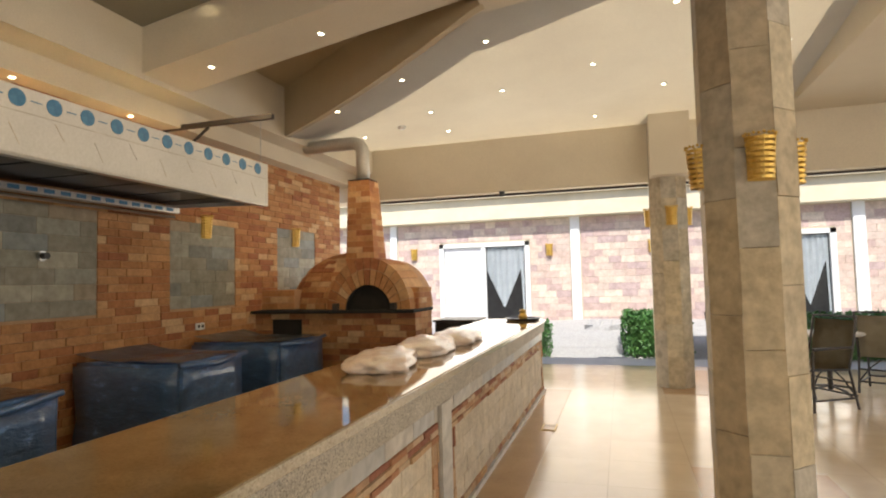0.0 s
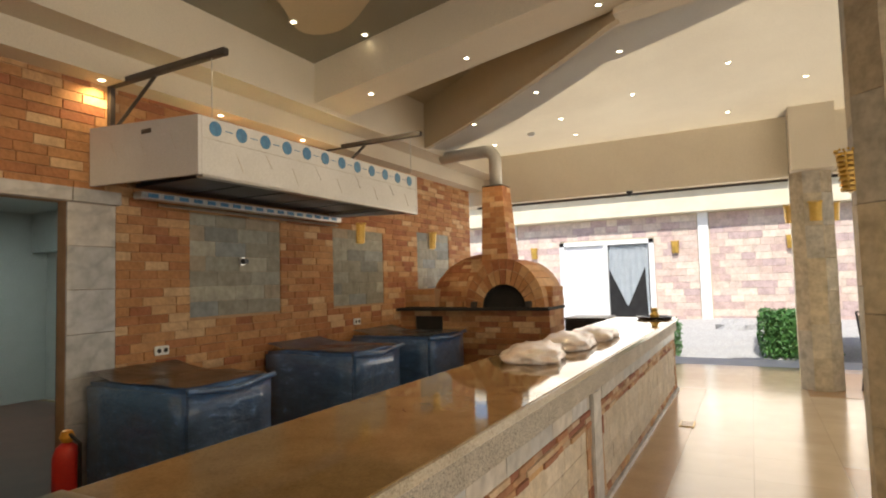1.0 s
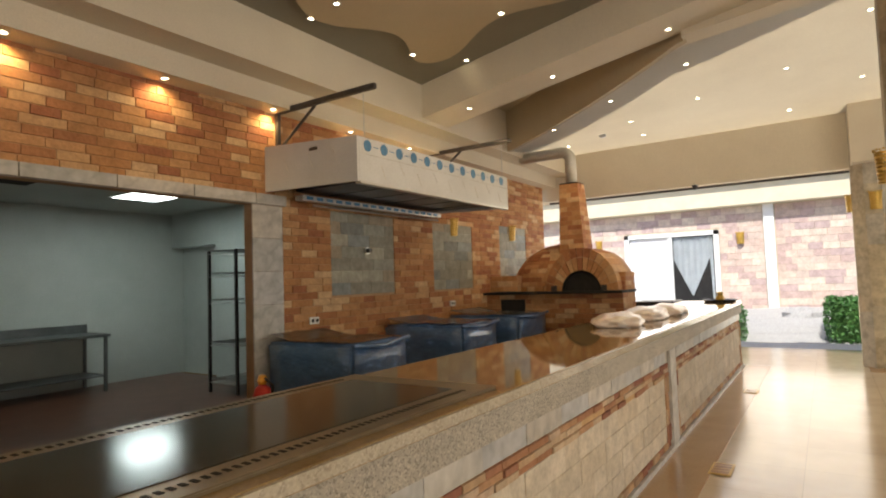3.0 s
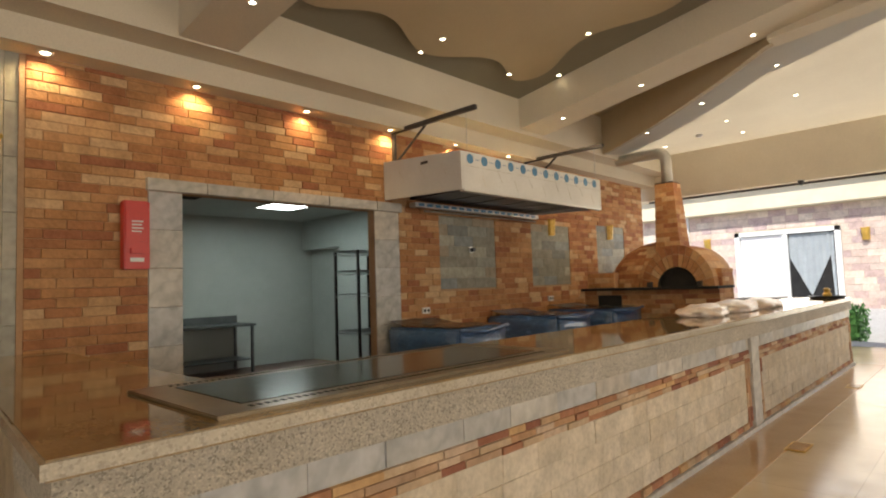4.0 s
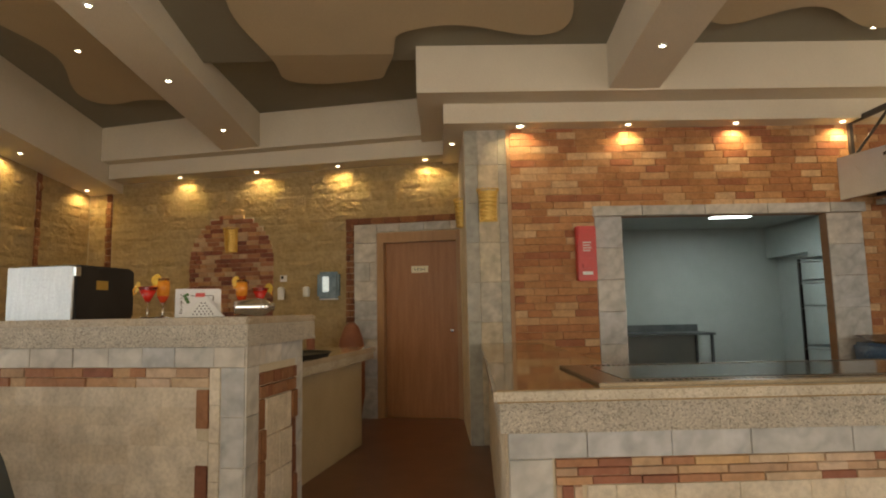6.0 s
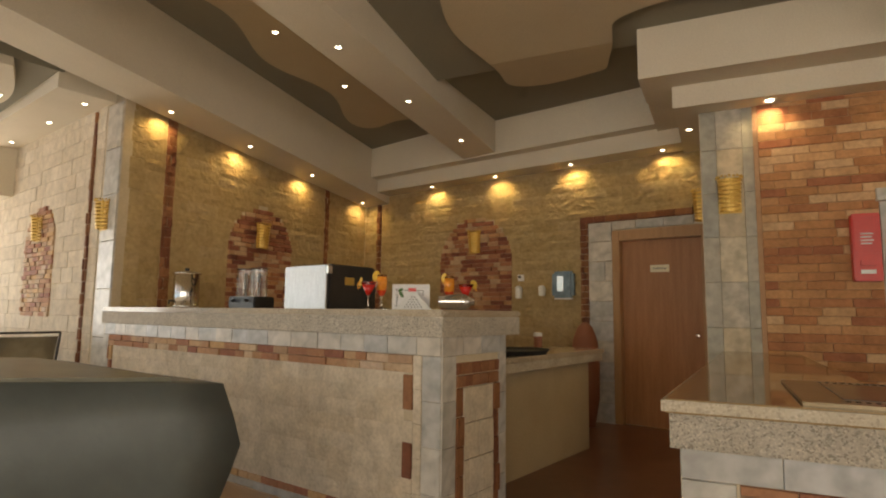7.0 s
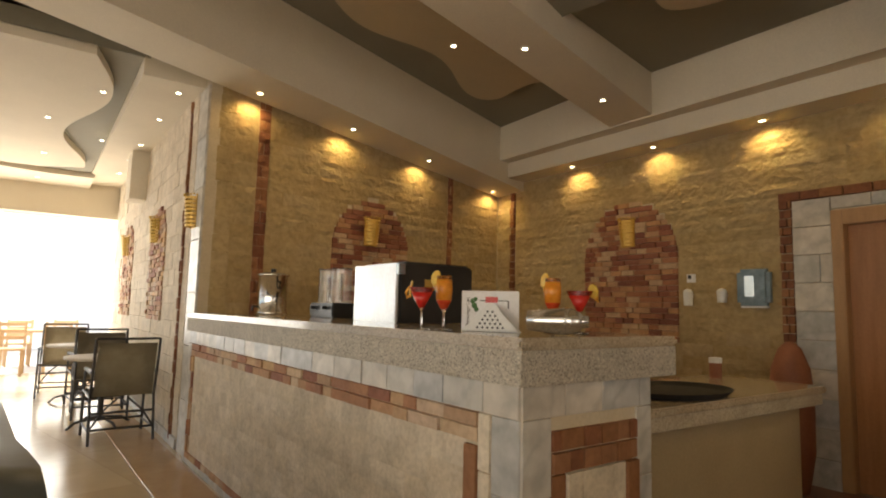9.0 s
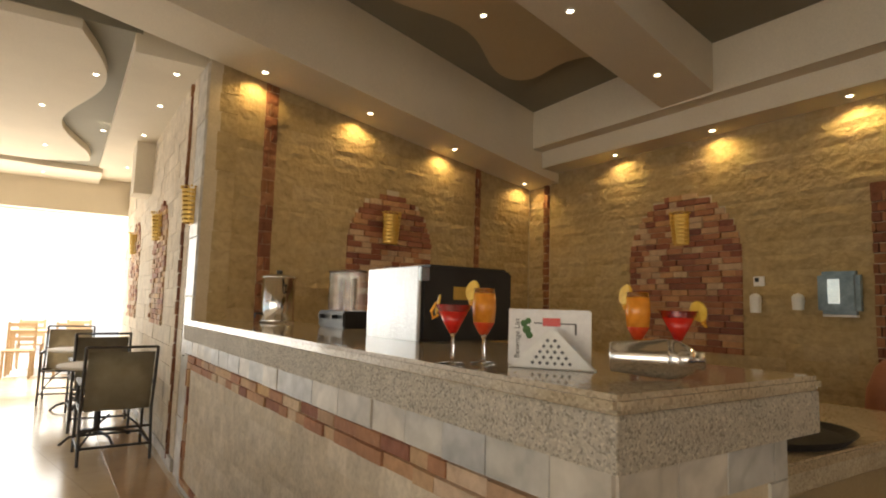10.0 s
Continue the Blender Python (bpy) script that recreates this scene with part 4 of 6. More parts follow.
part("lip", prism([(0.965, 0.505), (0.965, 10.025), (0.94, 10.02), (0.94, 0.53), (-0.5, 0.63), (-0.5, 0.60)], 0.893, 0.930), GRANITE_LIP, counter, "pale polished granite lip")
part("skirt", prism([(0.95, 0.53), (0.95, 10.0), (0.92, 10.0), (0.92, 0.56), (0.3, 0.60), (0.3, 0.57)], 0.770, 0.893), GRANITE_ROUGH, counter, "rough hammered granite edge")
CF = plane_of((0.92, 0, 0), (0, 1, 0), (0, 0, 1))
body = [o for o in counter.children if o.name.startswith("body")][0]
tiling(body, "stone_tile", GREY, CF, (0.36, 0.105), (0.56, 0.668, 9.95, 0.77), 0.006, 0.0004, (), (2.5, 0.7), 60, 0.25, 0.3, 81)
tiling(body, "brick", RUST, CF, (0.19, 0.033), (0.74, 0.568, 9.9, 0.668), 0.012, 0.0008, [rect_hole(5.45, 0, 5.68, 1)], (2.5, 0.7), 150, 0.5, 0.5, 82)
tiling(body, "cream_stone", CREAM, CF, (0.27, 0.118), (0.86, 0.09, 9.8, 0.568), 0.0045, 0.0003, [rect_hole(5.35, 0, 5.78, 1)], (2.5, 0.4), 250, 0.6, 0.6, 83, 0.5, 0.003)
tiling(body, "brick", RUST, CF, (0.16, 0.045), (0.74, 0.04, 9.9, 0.09), 0.014, 0.004, [rect_hole(5.45, 0, 5.68, 1)], (4, 0), 60, 0.5, 0.5, 84)
for u in (0.74, 5.35, 5.68, 9.8):
    tiling(body, "brick", RUST, CF, (0.06, 0.12), (u, 0.09, u + 0.1, 0.568), 0.012, 0.001, (), (u, 0), 20, 0.3, 0.5, 85)
tiling(body, "stone_tile", GREY, CF, (0.16, 0.3), (0.56, 0.0, 0.73, 0.668), 0.010, 0.0008, (), (0.6, 0), 20, 0.0, 0.2, 86, 0.0)
part("post", box((0.92, 5.46, 0), (0.95, 5.67, 0.77), 0.008), GREY, counter, "pale marble post")
part("kick", box((0.92, 0.56, 0), (0.955, 9.95, 0.04), 0.004), GREY, counter, "marble kick strip")
tiling(body, "cream_stone", CREAM, plane_of((-2.18, 0.775, 0), (3.1, -0.215, 0), (0, 0, 1)), (0.5, 0.29), (0.0, 0.0, 3.05, 0.88), 0.01, 0.003, (), (2, 0.5), 60, 0.1, 0.1, 87)
griddle = thing("griddle_counter", "dark glass hot plate set into the counter, steel rim", "hot plate", pose(0, 0, 0.935))
rim = box((0.16, 0.93, 0.0), (0.9, 2.75, 0.012), 0.004)
part("rim", rim, worn("bronzed_steel", (0.20, 0.15, 0.09), (0.30, 0.23, 0.14), 5, 0.3, 0.02, 0.6), griddle, "bronzed steel rim")
part("plate", box((0.27, 1.06, 0.004), (0.78, 2.62, 0.015), 0.002), worn("griddle_plate", (0.050, 0.041, 0.026), (0.075, 0.062, 0.040), 5, 0.14, 0.01), griddle, "glossy brown-grey plate")
# Slots are black strips flush with the rim, their depth only painted.
for k in range(58):
    y = 1.06 + 0.027 * k
    part("slot", box((0.82, y, 0.010), (0.845, y + 0.013, 0.0135)), BLACK_AND_SHADE, griddle)
for k in range(58):
    y = 1.06 + 0.027 * k
    part("slot", box((0.20, y, 0.010), (0.225, y + 0.013, 0.0135)), BLACK_AND_SHADE, griddle)


def bread_bag(x, y, rot, sx, sy, h, seed):
    bm = bmesh.new()
    bmesh.ops.create_icosphere(bm, subdivisions=4, radius=1)
    for v in bm.verts:
        p = v.co.copy()
        k = 1 + 0.17 * noise.noise(p * 2.3 + Vector((seed, 0, 0))) + 0.09 * noise.noise(p * 6 + Vector((0, seed, 0)))
        q = (abs(p.x) ** 4.5 + abs(p.y) ** 4.5) ** (1 / 4.5) + 1e-6
        r = math.hypot(p.x, p.y) / q
        v.co = Vector((p.x * r * sx * k, p.y * r * sy * k, max(0.0, (p.z + 0.35) / 1.35) * h * k))
    bag = thing("bread_bag", "clear plastic bag full of flat bread on the counter", "bag", pose(x, y, 0.936, 0, 0, rot), "bread bags on the counter")
    part("bag", bm, DOUGH, bag, "", None, True)


bread_bag(0.47, 5.78, 14, 0.20, 0.42, 0.10, 1)
bread_bag(0.51, 6.48, 6, 0.20, 0.40, 0.105, 5)
bread_bag(0.54, 7.22, 4, 0.20, 0.42, 0.10, 9)
tray = thing("round_tray", "dark round tray with small brass pot on the counter", "tray", pose(0.72, 9.75, 0.936))
part("plate", lathe([(0, 0), (0.2, 0), (0.235, 0.03), (0.225, 0.03), (0.19, 0.012), (0, 0.012)], 28), BLACK, tray)
part("pot", lathe([(0, 0.012), (0.05, 0.012), (0.06, 0.05), (0.035, 0.09), (0.05, 0.12), (0.02, 0.14), (0, 0.14)], 16), GOLD, tray, "small brass pot")

# ---- the oven ----
oven = thing("pizza_oven", "domed brick pizza oven with tapered chimney", "oven")
bm = box((-2.19, 8.22, 0), (-0.5, 9.7, 1.13))
add_box(bm, (-0.5, 8.22, 0), (-0.2, 8.78, 1.13))
base = part("base", bm, MORTAR, oven)
tiling(base, "brick", BRICK, plane_of((-2.19, 8.22, 0), (1, 0, 0), (0, 0, 1)), (0.24, 0.066), (0, 0, 2.0, 1.13), 0.010, 0.003, [rect_hole(0.22, 0.83, 0.62, 1.07)], (1.5, 0.9), 140, 0.3, 0.3, 91)
tiling(base, "brick", BRICK, plane_of((-0.2, 8.22, 0), (0, 1, 0), (0, 0, 1)), (0.24, 0.066), (0, 0, 0.56, 1.13), 0.010, 0.003, (), (0.3, 0.9), 60, 0.3, 0.3, 92)
# A black panel gives the recess its shade; it has no depth.
part("recess", box((-1.95, 8.20, 0.84), (-1.58, 8.24, 1.06)), BLACK_AND_SHADE, oven, "black panel standing for a shaded recess")
bm = box((-2.19, 8.10, 1.13), (-0.5, 9.7, 1.165), 0.006)
add_box(bm, (-0.5, 8.10, 1.13), (-0.17, 8.78, 1.165), 0.006)
part("shelf", bm, BLACK_AND_SHADE, oven, "dark stone shelf")
block = part("block", box((-0.44, 8.36, 1.165), (-0.2, 8.78, 1.40)), MORTAR, oven)
tiling(block, "brick", BRICK, plane_of((-0.44, 8.36, 1.165), (1, 0, 0), (0, 0, 1)), (0.2, 0.066), (0, 0, 0.24, 0.235), 0.010, 0.003, (), (0, 0), 20, 0.2, 0.3, 93)
tiling(block, "brick", BRICK, plane_of((-0.2, 8.36, 1.165), (0, 1, 0), (0, 0, 1)), (0.2, 0.066), (0, 0, 0.42, 0.235), 0.010, 0.003, (), (0, 0), 20, 0.2, 0.3, 95)
block2 = part("block", box((-2.19, 8.35, 1.17), (-1.75, 9.6, 1.40)), MORTAR, oven)
tiling(block2, "brick", BRICK, plane_of((-2.19, 8.35, 1.17), (1, 0, 0), (0, 0, 1)), (0.24, 0.075), (0, 0, 0.44, 0.23), 0.012, 0.006, (), (0, 0), 20, 0.2, 0.3, 94)
# dome of small bricks on an ellipsoid core
C, RX, RY, RZ = Vector((-1.27, 9.0, 1.165)), 0.80, 0.66, 0.68
dome = bmesh.new()
bmesh.ops.create_uvsphere(dome, u_segments=28, v_segments=14, radius=1, matrix=Matrix.Translation(C) @ Matrix.Diagonal((RX - 0.012, RY - 0.012, RZ - 0.012, 1)))
bmesh.ops.delete(dome, geom=[v for v in dome.verts if v.co.z < 1.15], context="VERTS")
dome_core = part("dome", dome, MORTAR, oven)
rng = random.Random(5)
vs, fs = [], []
for j in range(16):
    t0, t1 = j * math.pi / 32, (j + 1) * math.pi / 32
    n = max(5, int(math.tau * 0.82 * math.cos((t0 + t1) / 2) / 0.15))
    for k in range(n):
        a0 = (k + 0.5 * (j % 2)) * math.tau / n
        a1 = a0 + math.tau / n
        ga, gt, i = 0.003, 0.003, len(vs)
        lift_ = rng.uniform(0.002, 0.012)
        for s, e in ((0, 0.0), (1, 0.004)):
            for a, t in ((a0 + ga + e, t0 + gt), (a1 - ga - e, t0 + gt), (a1 - ga - e, t1 - gt), (a0 + ga + e, t1 - gt)):
                o = s * lift_ - (1 - s) * 0.012
                vs.append(C + Vector(((RX + o) * math.cos(a) * math.cos(t), (RY + o) * math.sin(a) * math.cos(t), (RZ + o) * math.sin(t))))
        fs += [(i + 4, i + 5, i + 6, i + 7), (i, i + 1, i + 5, i + 4), (i + 1, i + 2, i + 6, i + 5), (i + 2, i + 3, i + 7, i + 6), (i + 3, i, i + 4, i + 7)]
me = bpy.data.meshes.new("dome_bricks")
me.from_pydata(vs, [], fs)
me.materials.append(BRICK)
db = new("dome_bricks", me)
db.parent = dome_core
tagged(db, "", "", "", "stuff")
# front arch: a thick half ring of bricks with the mouth cut through
AX, AZ, RO, RI = -0.735, 1.165, 0.50, 0.275


def half_ring(r0, r1, y0, y1, steps=28, squash=1.0):
    bm = bmesh.new()
    ring = []
    for k in range(steps + 1):
        a = math.pi * k / steps
        c, s = math.cos(a), math.sin(a)
        ring.append([bm.verts.new((AX + r * c, y, AZ + r * s * (1.15 if r > 0.4 else 1.0))) for r, y in ((r0, y0), (r1, y0), (r1, y1), (r0, y1))])
    for p, q in zip(ring, ring[1:]):
        for i in range(4):
            bm.faces.new((p[i], q[i], q[(i + 1) % 4], p[(i + 1) % 4]))
    bm.faces.new(ring[0][::-1]), bm.faces.new(ring[-1])
    return bm


part("front_ring", half_ring(RI + 0.004, RO - 0.01, 8.2, 9.0), MORTAR, oven)
for lo, hi, n, d in ((0.395, RO, 15, 8.185), (RI, 0.388, 15, 8.175)):
    for k in range(n):
        bm = bmesh.new()
        a0, a1 = math.pi * k / n + 0.012, math.pi * (k + 1) / n - 0.012
        pts = [(r * math.cos(a), r * math.sin(a) * (1.0 + 0.15 * min(1.0, (r - RI) / 0.12))) for r, a in ((lo, a0), (hi, a0), (hi, (a0 + a1) / 2), (hi, a1), (lo, a1), (lo, (a0 + a1) / 2))]
        f = [bm.verts.new((AX + x, d, AZ + z)) for x, z in pts]
        b = [bm.verts.new((AX + x, 8.75, AZ + z)) for x, z in pts]
        bm.faces.new(f), bm.faces.new(b[::-1])
        for i in range(6):
            bm.faces.new((f[i], f[(i + 1) % 6], b[(i + 1) % 6], b[i]))
        part("arch_brick", bm, BRICK, oven)
# Lining and a sheet behind the mouth are black for the oven's inner shade.
part("tunnel", half_ring(RI - 0.012, RI + 0.002, 8.20, 8.95), BLACK_AND_SHADE, oven, "tunnel lining blackened for the shade inside")
part("mouth", box((AX - 0.275, 8.27, 1.165), (AX + 0.275, 8.30, 1.45)), BLACK_AND_SHADE, oven, "black sheet standing for the dark oven inside")
for x in (-1.10, -0.41):
    part("hinge", box((x - 0.03, 8.10, 1.17), (x + 0.03, 8.17, 1.24), 0.005), BLACKMETAL, oven)
# chimney
zb, zt = 1.62, 2.67
CW, CX, CY = 0.35, -0.935, 8.62
bm = prism([(CX - CW / 2, CY - CW / 2), (CX + CW / 2, CY - CW / 2), (CX + CW / 2, CY + CW / 2), (CX - CW / 2, CY + CW / 2)], zb, zt)
for v in bm.verts:
    if v.co.z > 2:
        v.co.x = CX - 0.03 + (v.co.x - CX) * 0.72
        v.co.y = CY + (v.co.y - CY) * 0.72
chim = part("chimney", bm, MORTAR, oven)
cnt = 16
for r in range(cnt):
    z0, z1 = zb + (zt - zb) * r / cnt, zb + (zt - zb) * (r + 1) / cnt - 0.004
    k = 1 - 0.28 * (r + 0.5) / cnt
    cx, w = CX - 0.03 * (r + 0.5) / cnt, CW * k / 2
    s = (0.6 if r % 2 else 0.36)
    cut = -w + 2 * w * s
    for a, b in ((-w - 0.008, cut - 0.002), (cut + 0.002, w + 0.008)):
        part("brick", box((cx + a, CY - w - 0.010, z0), (cx + b, CY - w + 0.02, z1), 0.002), BRICK, chim)
        part("brick", box((cx + w - 0.02, CY + a, z0), (cx + w + 0.010, CY + b, z1), 0.002), BRICK, chim)
        part("brick", box((cx - w - 0.010, CY + a, z0), (cx - w + 0.02, CY + b, z1), 0.002), BRICK, chim)
part("cap", box((-1.10, 8.485, 2.665), (-0.83, 8.755, 2.685), 0.004), BLACK_AND_SHADE, oven)
pipe = [(-0.965, 8.62, 2.66), (-0.965, 8.62, 3.02)] + [(-0.965 - 0.13 * (1 - math.cos(a)), 8.62, 3.02 + 0.13 * math.sin(a)) for a in (0.4, 0.8, 1.2, 1.57)] + [(-1.45, 8.62, 3.15), (-1.75, 8.66, 3.15)]
part("flue_pipe", tube(pipe, 0.08, 18), worn("galvanised", (0.60, 0.58, 0.53), (0.70, 0.67, 0.61), 6, 0.5, 0.03, 0.55), oven, "bent shiny steel flue pipe", None, True)
cab = thing("black_cabinet", "low black cabinet beside the oven", "cabinet", pose(-0.15, 9.9, 0))
part("body", box((-0.28, -0.28, 0.0), (0.26, 0.3, 0.92), 0.01), BLACK, cab)
part("top", box((-0.3, -0.3, 0.92), (0.28, 0.32, 0.95), 0.005), BLACKMETAL, cab)

# ---- hood ----
hood = thing("extractor_hood", "film-covered steel extractor hood hung from black brackets", "hood")
prof = [(-2.19, 2.22), (-1.08, 2.185), (-1.08, 2.555), (-2.19, 2.63)]
for y0, y1 in ((4.2, 4.225), (6.80, 6.825)):
    bm = bmesh.new()
    a, b = [bm.verts.new((x, y0, z)) for x, z in prof], [bm.verts.new((x, y1, z)) for x, z in prof]
    bm.faces.new(a), bm.faces.new(b[::-1])
    for i in range(4):
        bm.faces.new((a[i], a[(i + 1) % 4], b[(i + 1) % 4], b[i]))
    part("side", bm, HOODFILM, hood, "white film-covered side")
part("front", box((-1.10, 4.225, 2.185), (-1.08, 6.80, 2.555), 0.003), HOODFILM, hood, "white film-covered front")
part("top", prism([(-2.19, 4.225), (-1.10, 4.225), (-1.10, 6.8), (-2.19, 6.8)], lambda x, y: 2.54 - 0.067 * (x + 1.08), lambda x, y: 2.55 - 0.067 * (x + 1.08)), STEEL, hood)
# Black sheet across the shell carries the shade of its hollow inside.
part("inside", box((-2.18, 4.24, 2.30), (-1.11, 6.79, 2.32)), BLACK_AND_SHADE, hood, "black sheet standing for the hood's shaded inside")
part("rim", box((-1.13, 4.225, 2.17), (-1.07, 6.81, 2.19), 0.003), STEEL, hood)
for k in range(12):
    y = 4.33 + 0.213 * k
    part("sticker", lathe([(0, 0), (0.048, 0), (0.048, 0.003), (0, 0.003)], 20), BLUEDOT, hood, "round blue sticker", pose(-1.08, y, 2.49, 0, 90, 0))
    if k < 11:
        part("arrow", box((-1.08, y + 0.075, 2.487), (-1.078, y + 0.14, 2.493)), BLUEDOT, hood)
part("seam", box((-1.081, 4.23, 2.415), (-1.0785, 6.80, 2.421)), GREY, hood, "seam of the film")
for k in range(9):
    y = 4.5 + 0.26 * k
    part("crease", tube([(-1.0795, y, 2.40 if k % 2 else 2.35), (-1.0795, y + 0.06, 2.31 if k % 2 else 2.24)], 0.0025, 5), GREY, hood, "creased film edge")
for k in range(3):
    x = -1.95 + 0.3 * k
    part("crease", tube([(x, 4.1995, 2.50), (x + 0.07, 4.1995, 2.36)], 0.0025, 5), GREY, hood, "creased film edge")
part("badge", box((-1.62, 4.196, 2.505), (-1.52, 4.2, 2.535), 0.001), BLACKMETAL, hood, "small dark plate")
for k in range(6):
    y = 4.48 + 0.42 * k
    part("filter", box((-2.1, y, 2.24), (-1.2, y + 0.4, 2.27), 0.004), DULLDARK, hood, "dark grease filter")
strip = part("lamp_strip", box((-2.08, 4.45, 2.15), (-1.98, 6.75, 2.20), 0.005), STEEL, hood, "steel strip under the hood")
part("rail", tube([(-2.0, 4.6, 2.115), (-2.0, 6.7, 2.115)], 0.012, 8), STEEL, hood, "thin pipe under the hood")
for k in range(17):
    part("slot", box((-1.98, 4.5 + 0.13 * k, 2.16), (-1.975, 4.58 + 0.13 * k, 2.19)), BLUEDOT, strip)
for y in (4.34, 6.78):
    br = thing("hood_bracket", "black steel bracket bar fixed to the brick wall", "bracket", pose(0, y, 0), "hood brackets")
    part("bar", box((-2.19, -0.022, 2.955), (-0.99, 0.022, 3.0), 0.003), BLACKMETAL, br)
    part("wall_bar", box((-2.19, -0.02, 2.35), (-2.15, 0.02, 2.96), 0.003), BLACKMETAL, br)
    part("brace", tube([(-2.16, 0, 2.62), (-1.68, 0, 2.95)], 0.014, 6), BLACKMETAL, br)
    part("wire", tube([(-1.12, 0, 2.56), (-1.12, 0, 2.96)], 0.004, 5), STEEL, br)

# ---- wrapped kitchen units ----


def wrapped_unit(y0, y1, h, topmat, seed):
    u = thing("wrapped_unit", "kitchen unit wrapped in dark blue plastic film", "kitchen unit", pose(0, 0, 0), "wrapped kitchen units")
    bm = box((-2.15, y0, 0.02), (-1.13, y1, h), 0.03)
    bmesh.ops.subdivide_edges(bm, edges=bm.edges[:], cuts=5, use_grid_fill=True)
    for v in bm.verts:
        v.co += Vector((noise.noise(v.co * 4 + Vector((seed, 0, 0))), noise.noise(v.co * 4 + Vector((0, seed, 0))), 0.6 * noise.noise(v.co * 5))) * 0.022
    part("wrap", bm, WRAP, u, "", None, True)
    bm = bmesh.new()
    for i in range(9):
        for j in range(7):
            bm.verts.new((-2.13 + 0.98 * i / 8, y0 + 0.02 + (y1 - y0 - 0.04) * j / 6, h + 0.014 + 0.012 * noise.noise(Vector((i * 0.9, j * 0.9, seed))) + 0.05 * max(0, 1 - i / 2)))
    bm.verts.ensure_lookup_table()
    for i in range(8):
        for j in range(6):
            bm.faces.new([bm.verts[a] for a in (i * 7 + j, i * 7 + j + 1, (i + 1) * 7 + j + 1, (i + 1) * 7 + j)])
    bmesh.ops.solidify(bm, geom=bm.faces[:], thickness=0.012)
    part("top_sheet", bm, topmat, u, "crumpled sheet over the top", None, True)
    bm = tube([(-1.13, y0 + 0.01, h - 0.01), (-1.11, (y0 + y1) / 2, h - 0.04), (-1.12, y1, h)], 0.02, 8)
    part("fold", bm, WRAP, u, "folded film edge", None, True)


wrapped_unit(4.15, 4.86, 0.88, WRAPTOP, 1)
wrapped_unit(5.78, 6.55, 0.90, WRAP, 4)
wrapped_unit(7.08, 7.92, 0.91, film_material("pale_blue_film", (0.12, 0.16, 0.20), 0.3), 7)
ext = thing("fire_extinguisher", "red fire extinguisher with yellow valve on the floor", "fire extinguisher", pose(-1.93, 3.92, 0.012))
part("cylinder", lathe([(0, 0), (0.075, 0), (0.08, 0.02), (0.08, 0.46), (0.06, 0.52), (0.025, 0.55), (0, 0.55)], 20), RED, ext, "", None, True)
part("valve", lathe([(0, 0.55), (0.03, 0.55), (0.045, 0.58), (0.03, 0.62), (0, 0.63)], 12), ORANGE, ext, "yellow valve cap")
part("hose", tube([(0.03, 0, 0.6), (0.1, 0.02, 0.55), (0.1, 0.02, 0.3), (0.085, 0.02, 0.2)], 0.012, 8), BLACK, ext)
fire = thing("fire_cabinet", "red wall-mounted fire alarm cabinet with white text", "cabinet", pose(-2.185, 1.71, 1.745))
part("box", box((0, -0.09, -0.255), (0.09, 0.09, 0.255), 0.008), RED, fire)
part("door", box((0.09, -0.08, -0.05), (0.097, 0.08, 0.24), 0.003), RED, fire)
for k in range(4):
    part("text_line", box((0.097, -0.04, 0.02 + 0.025 * k), (0.0985, 0.03 + 0.01 * (k % 2), 0.03 + 0.025 * k)), WHITE, fire, "white line of writing")
part("label", box((0.097, -0.05, -0.2), (0.0985, 0.045, -0.17)), WHITE, fire, "white sticker")
part("handle", box((0.09, -0.05, -0.14), (0.115, 0.05, -0.1), 0.004), RED, fire)
for y, z in ((4.75, 1.02), (7.25, 1.06)):
    so = thing("wall_socket", "white double wall socket", "socket", pose(-2.185, y, z), "wall sockets")
    part("plate", box((0, -0.06, -0.035), (0.02, 0.06, 0.035), 0.004), WHITE, so)
    for d in (-0.028, 0.028):
        part("outlet", lathe([(0, 0), (0.018, 0), (0.018, 0.004), (0, 0.004)], 12), BLACK, so, "", pose(0.018, d, 0, 0, 90, 0))
kn = thing("pipe_stub", "capped black pipe stub in the grey tiles", "pipe", pose(-2.185, 5.56, 1.72))
part("pipe", tube([(0, 0, 0), (0.06, 0, 0)], 0.025, 10), BLACK, kn)
part("collar", tube([(0.0, 0, 0), (0.012, 0, 0)], 0.04, 10), STEEL, kn)
for x, y in ((1.218, 8.108), (1.321, 5.148)):
    fs_ = thing("floor_socket", "brass floor socket plate in the tiles", "socket", pose(x, y, 0.004), "floor sockets")
    part("frame", box((-0.07, -0.13, 0), (0.07, 0.13, 0.006), 0.002), GOLD, fs_)
    for k in range(4):
        part("cover", box((-0.055, -0.11 + 0.057 * k, 0.006), (0.055, -0.065 + 0.057 * k, 0.009), 0.001), BAND, fs_)

# ---- preparation room things ----
DULLSTEEL = worn("dull_steel", (0.16, 0.17, 0.17), (0.24, 0.25, 0.25), 4, 0.45, 0.03, 0.7)
tb = thing("steel_table", "stainless steel work table with upstand", "table", pose(-6.6, 3.9, 0.012))
part("top", box((-0.38, -1.0, 0.74), (0.3, 1.0, 0.78), 0.004), DULLSTEEL, tb)
part("upstand", box((-0.38, -1.0, 0.78), (-0.36, 1.0, 0.90), 0.003), DULLSTEEL, tb)
for x in (-0.33, 0.26):
    for y in (-0.95, 0.95):
        part("leg", box((x - 0.02, y - 0.02, 0), (x + 0.02, y + 0.02, 0.74), 0.003), DULLSTEEL, tb)
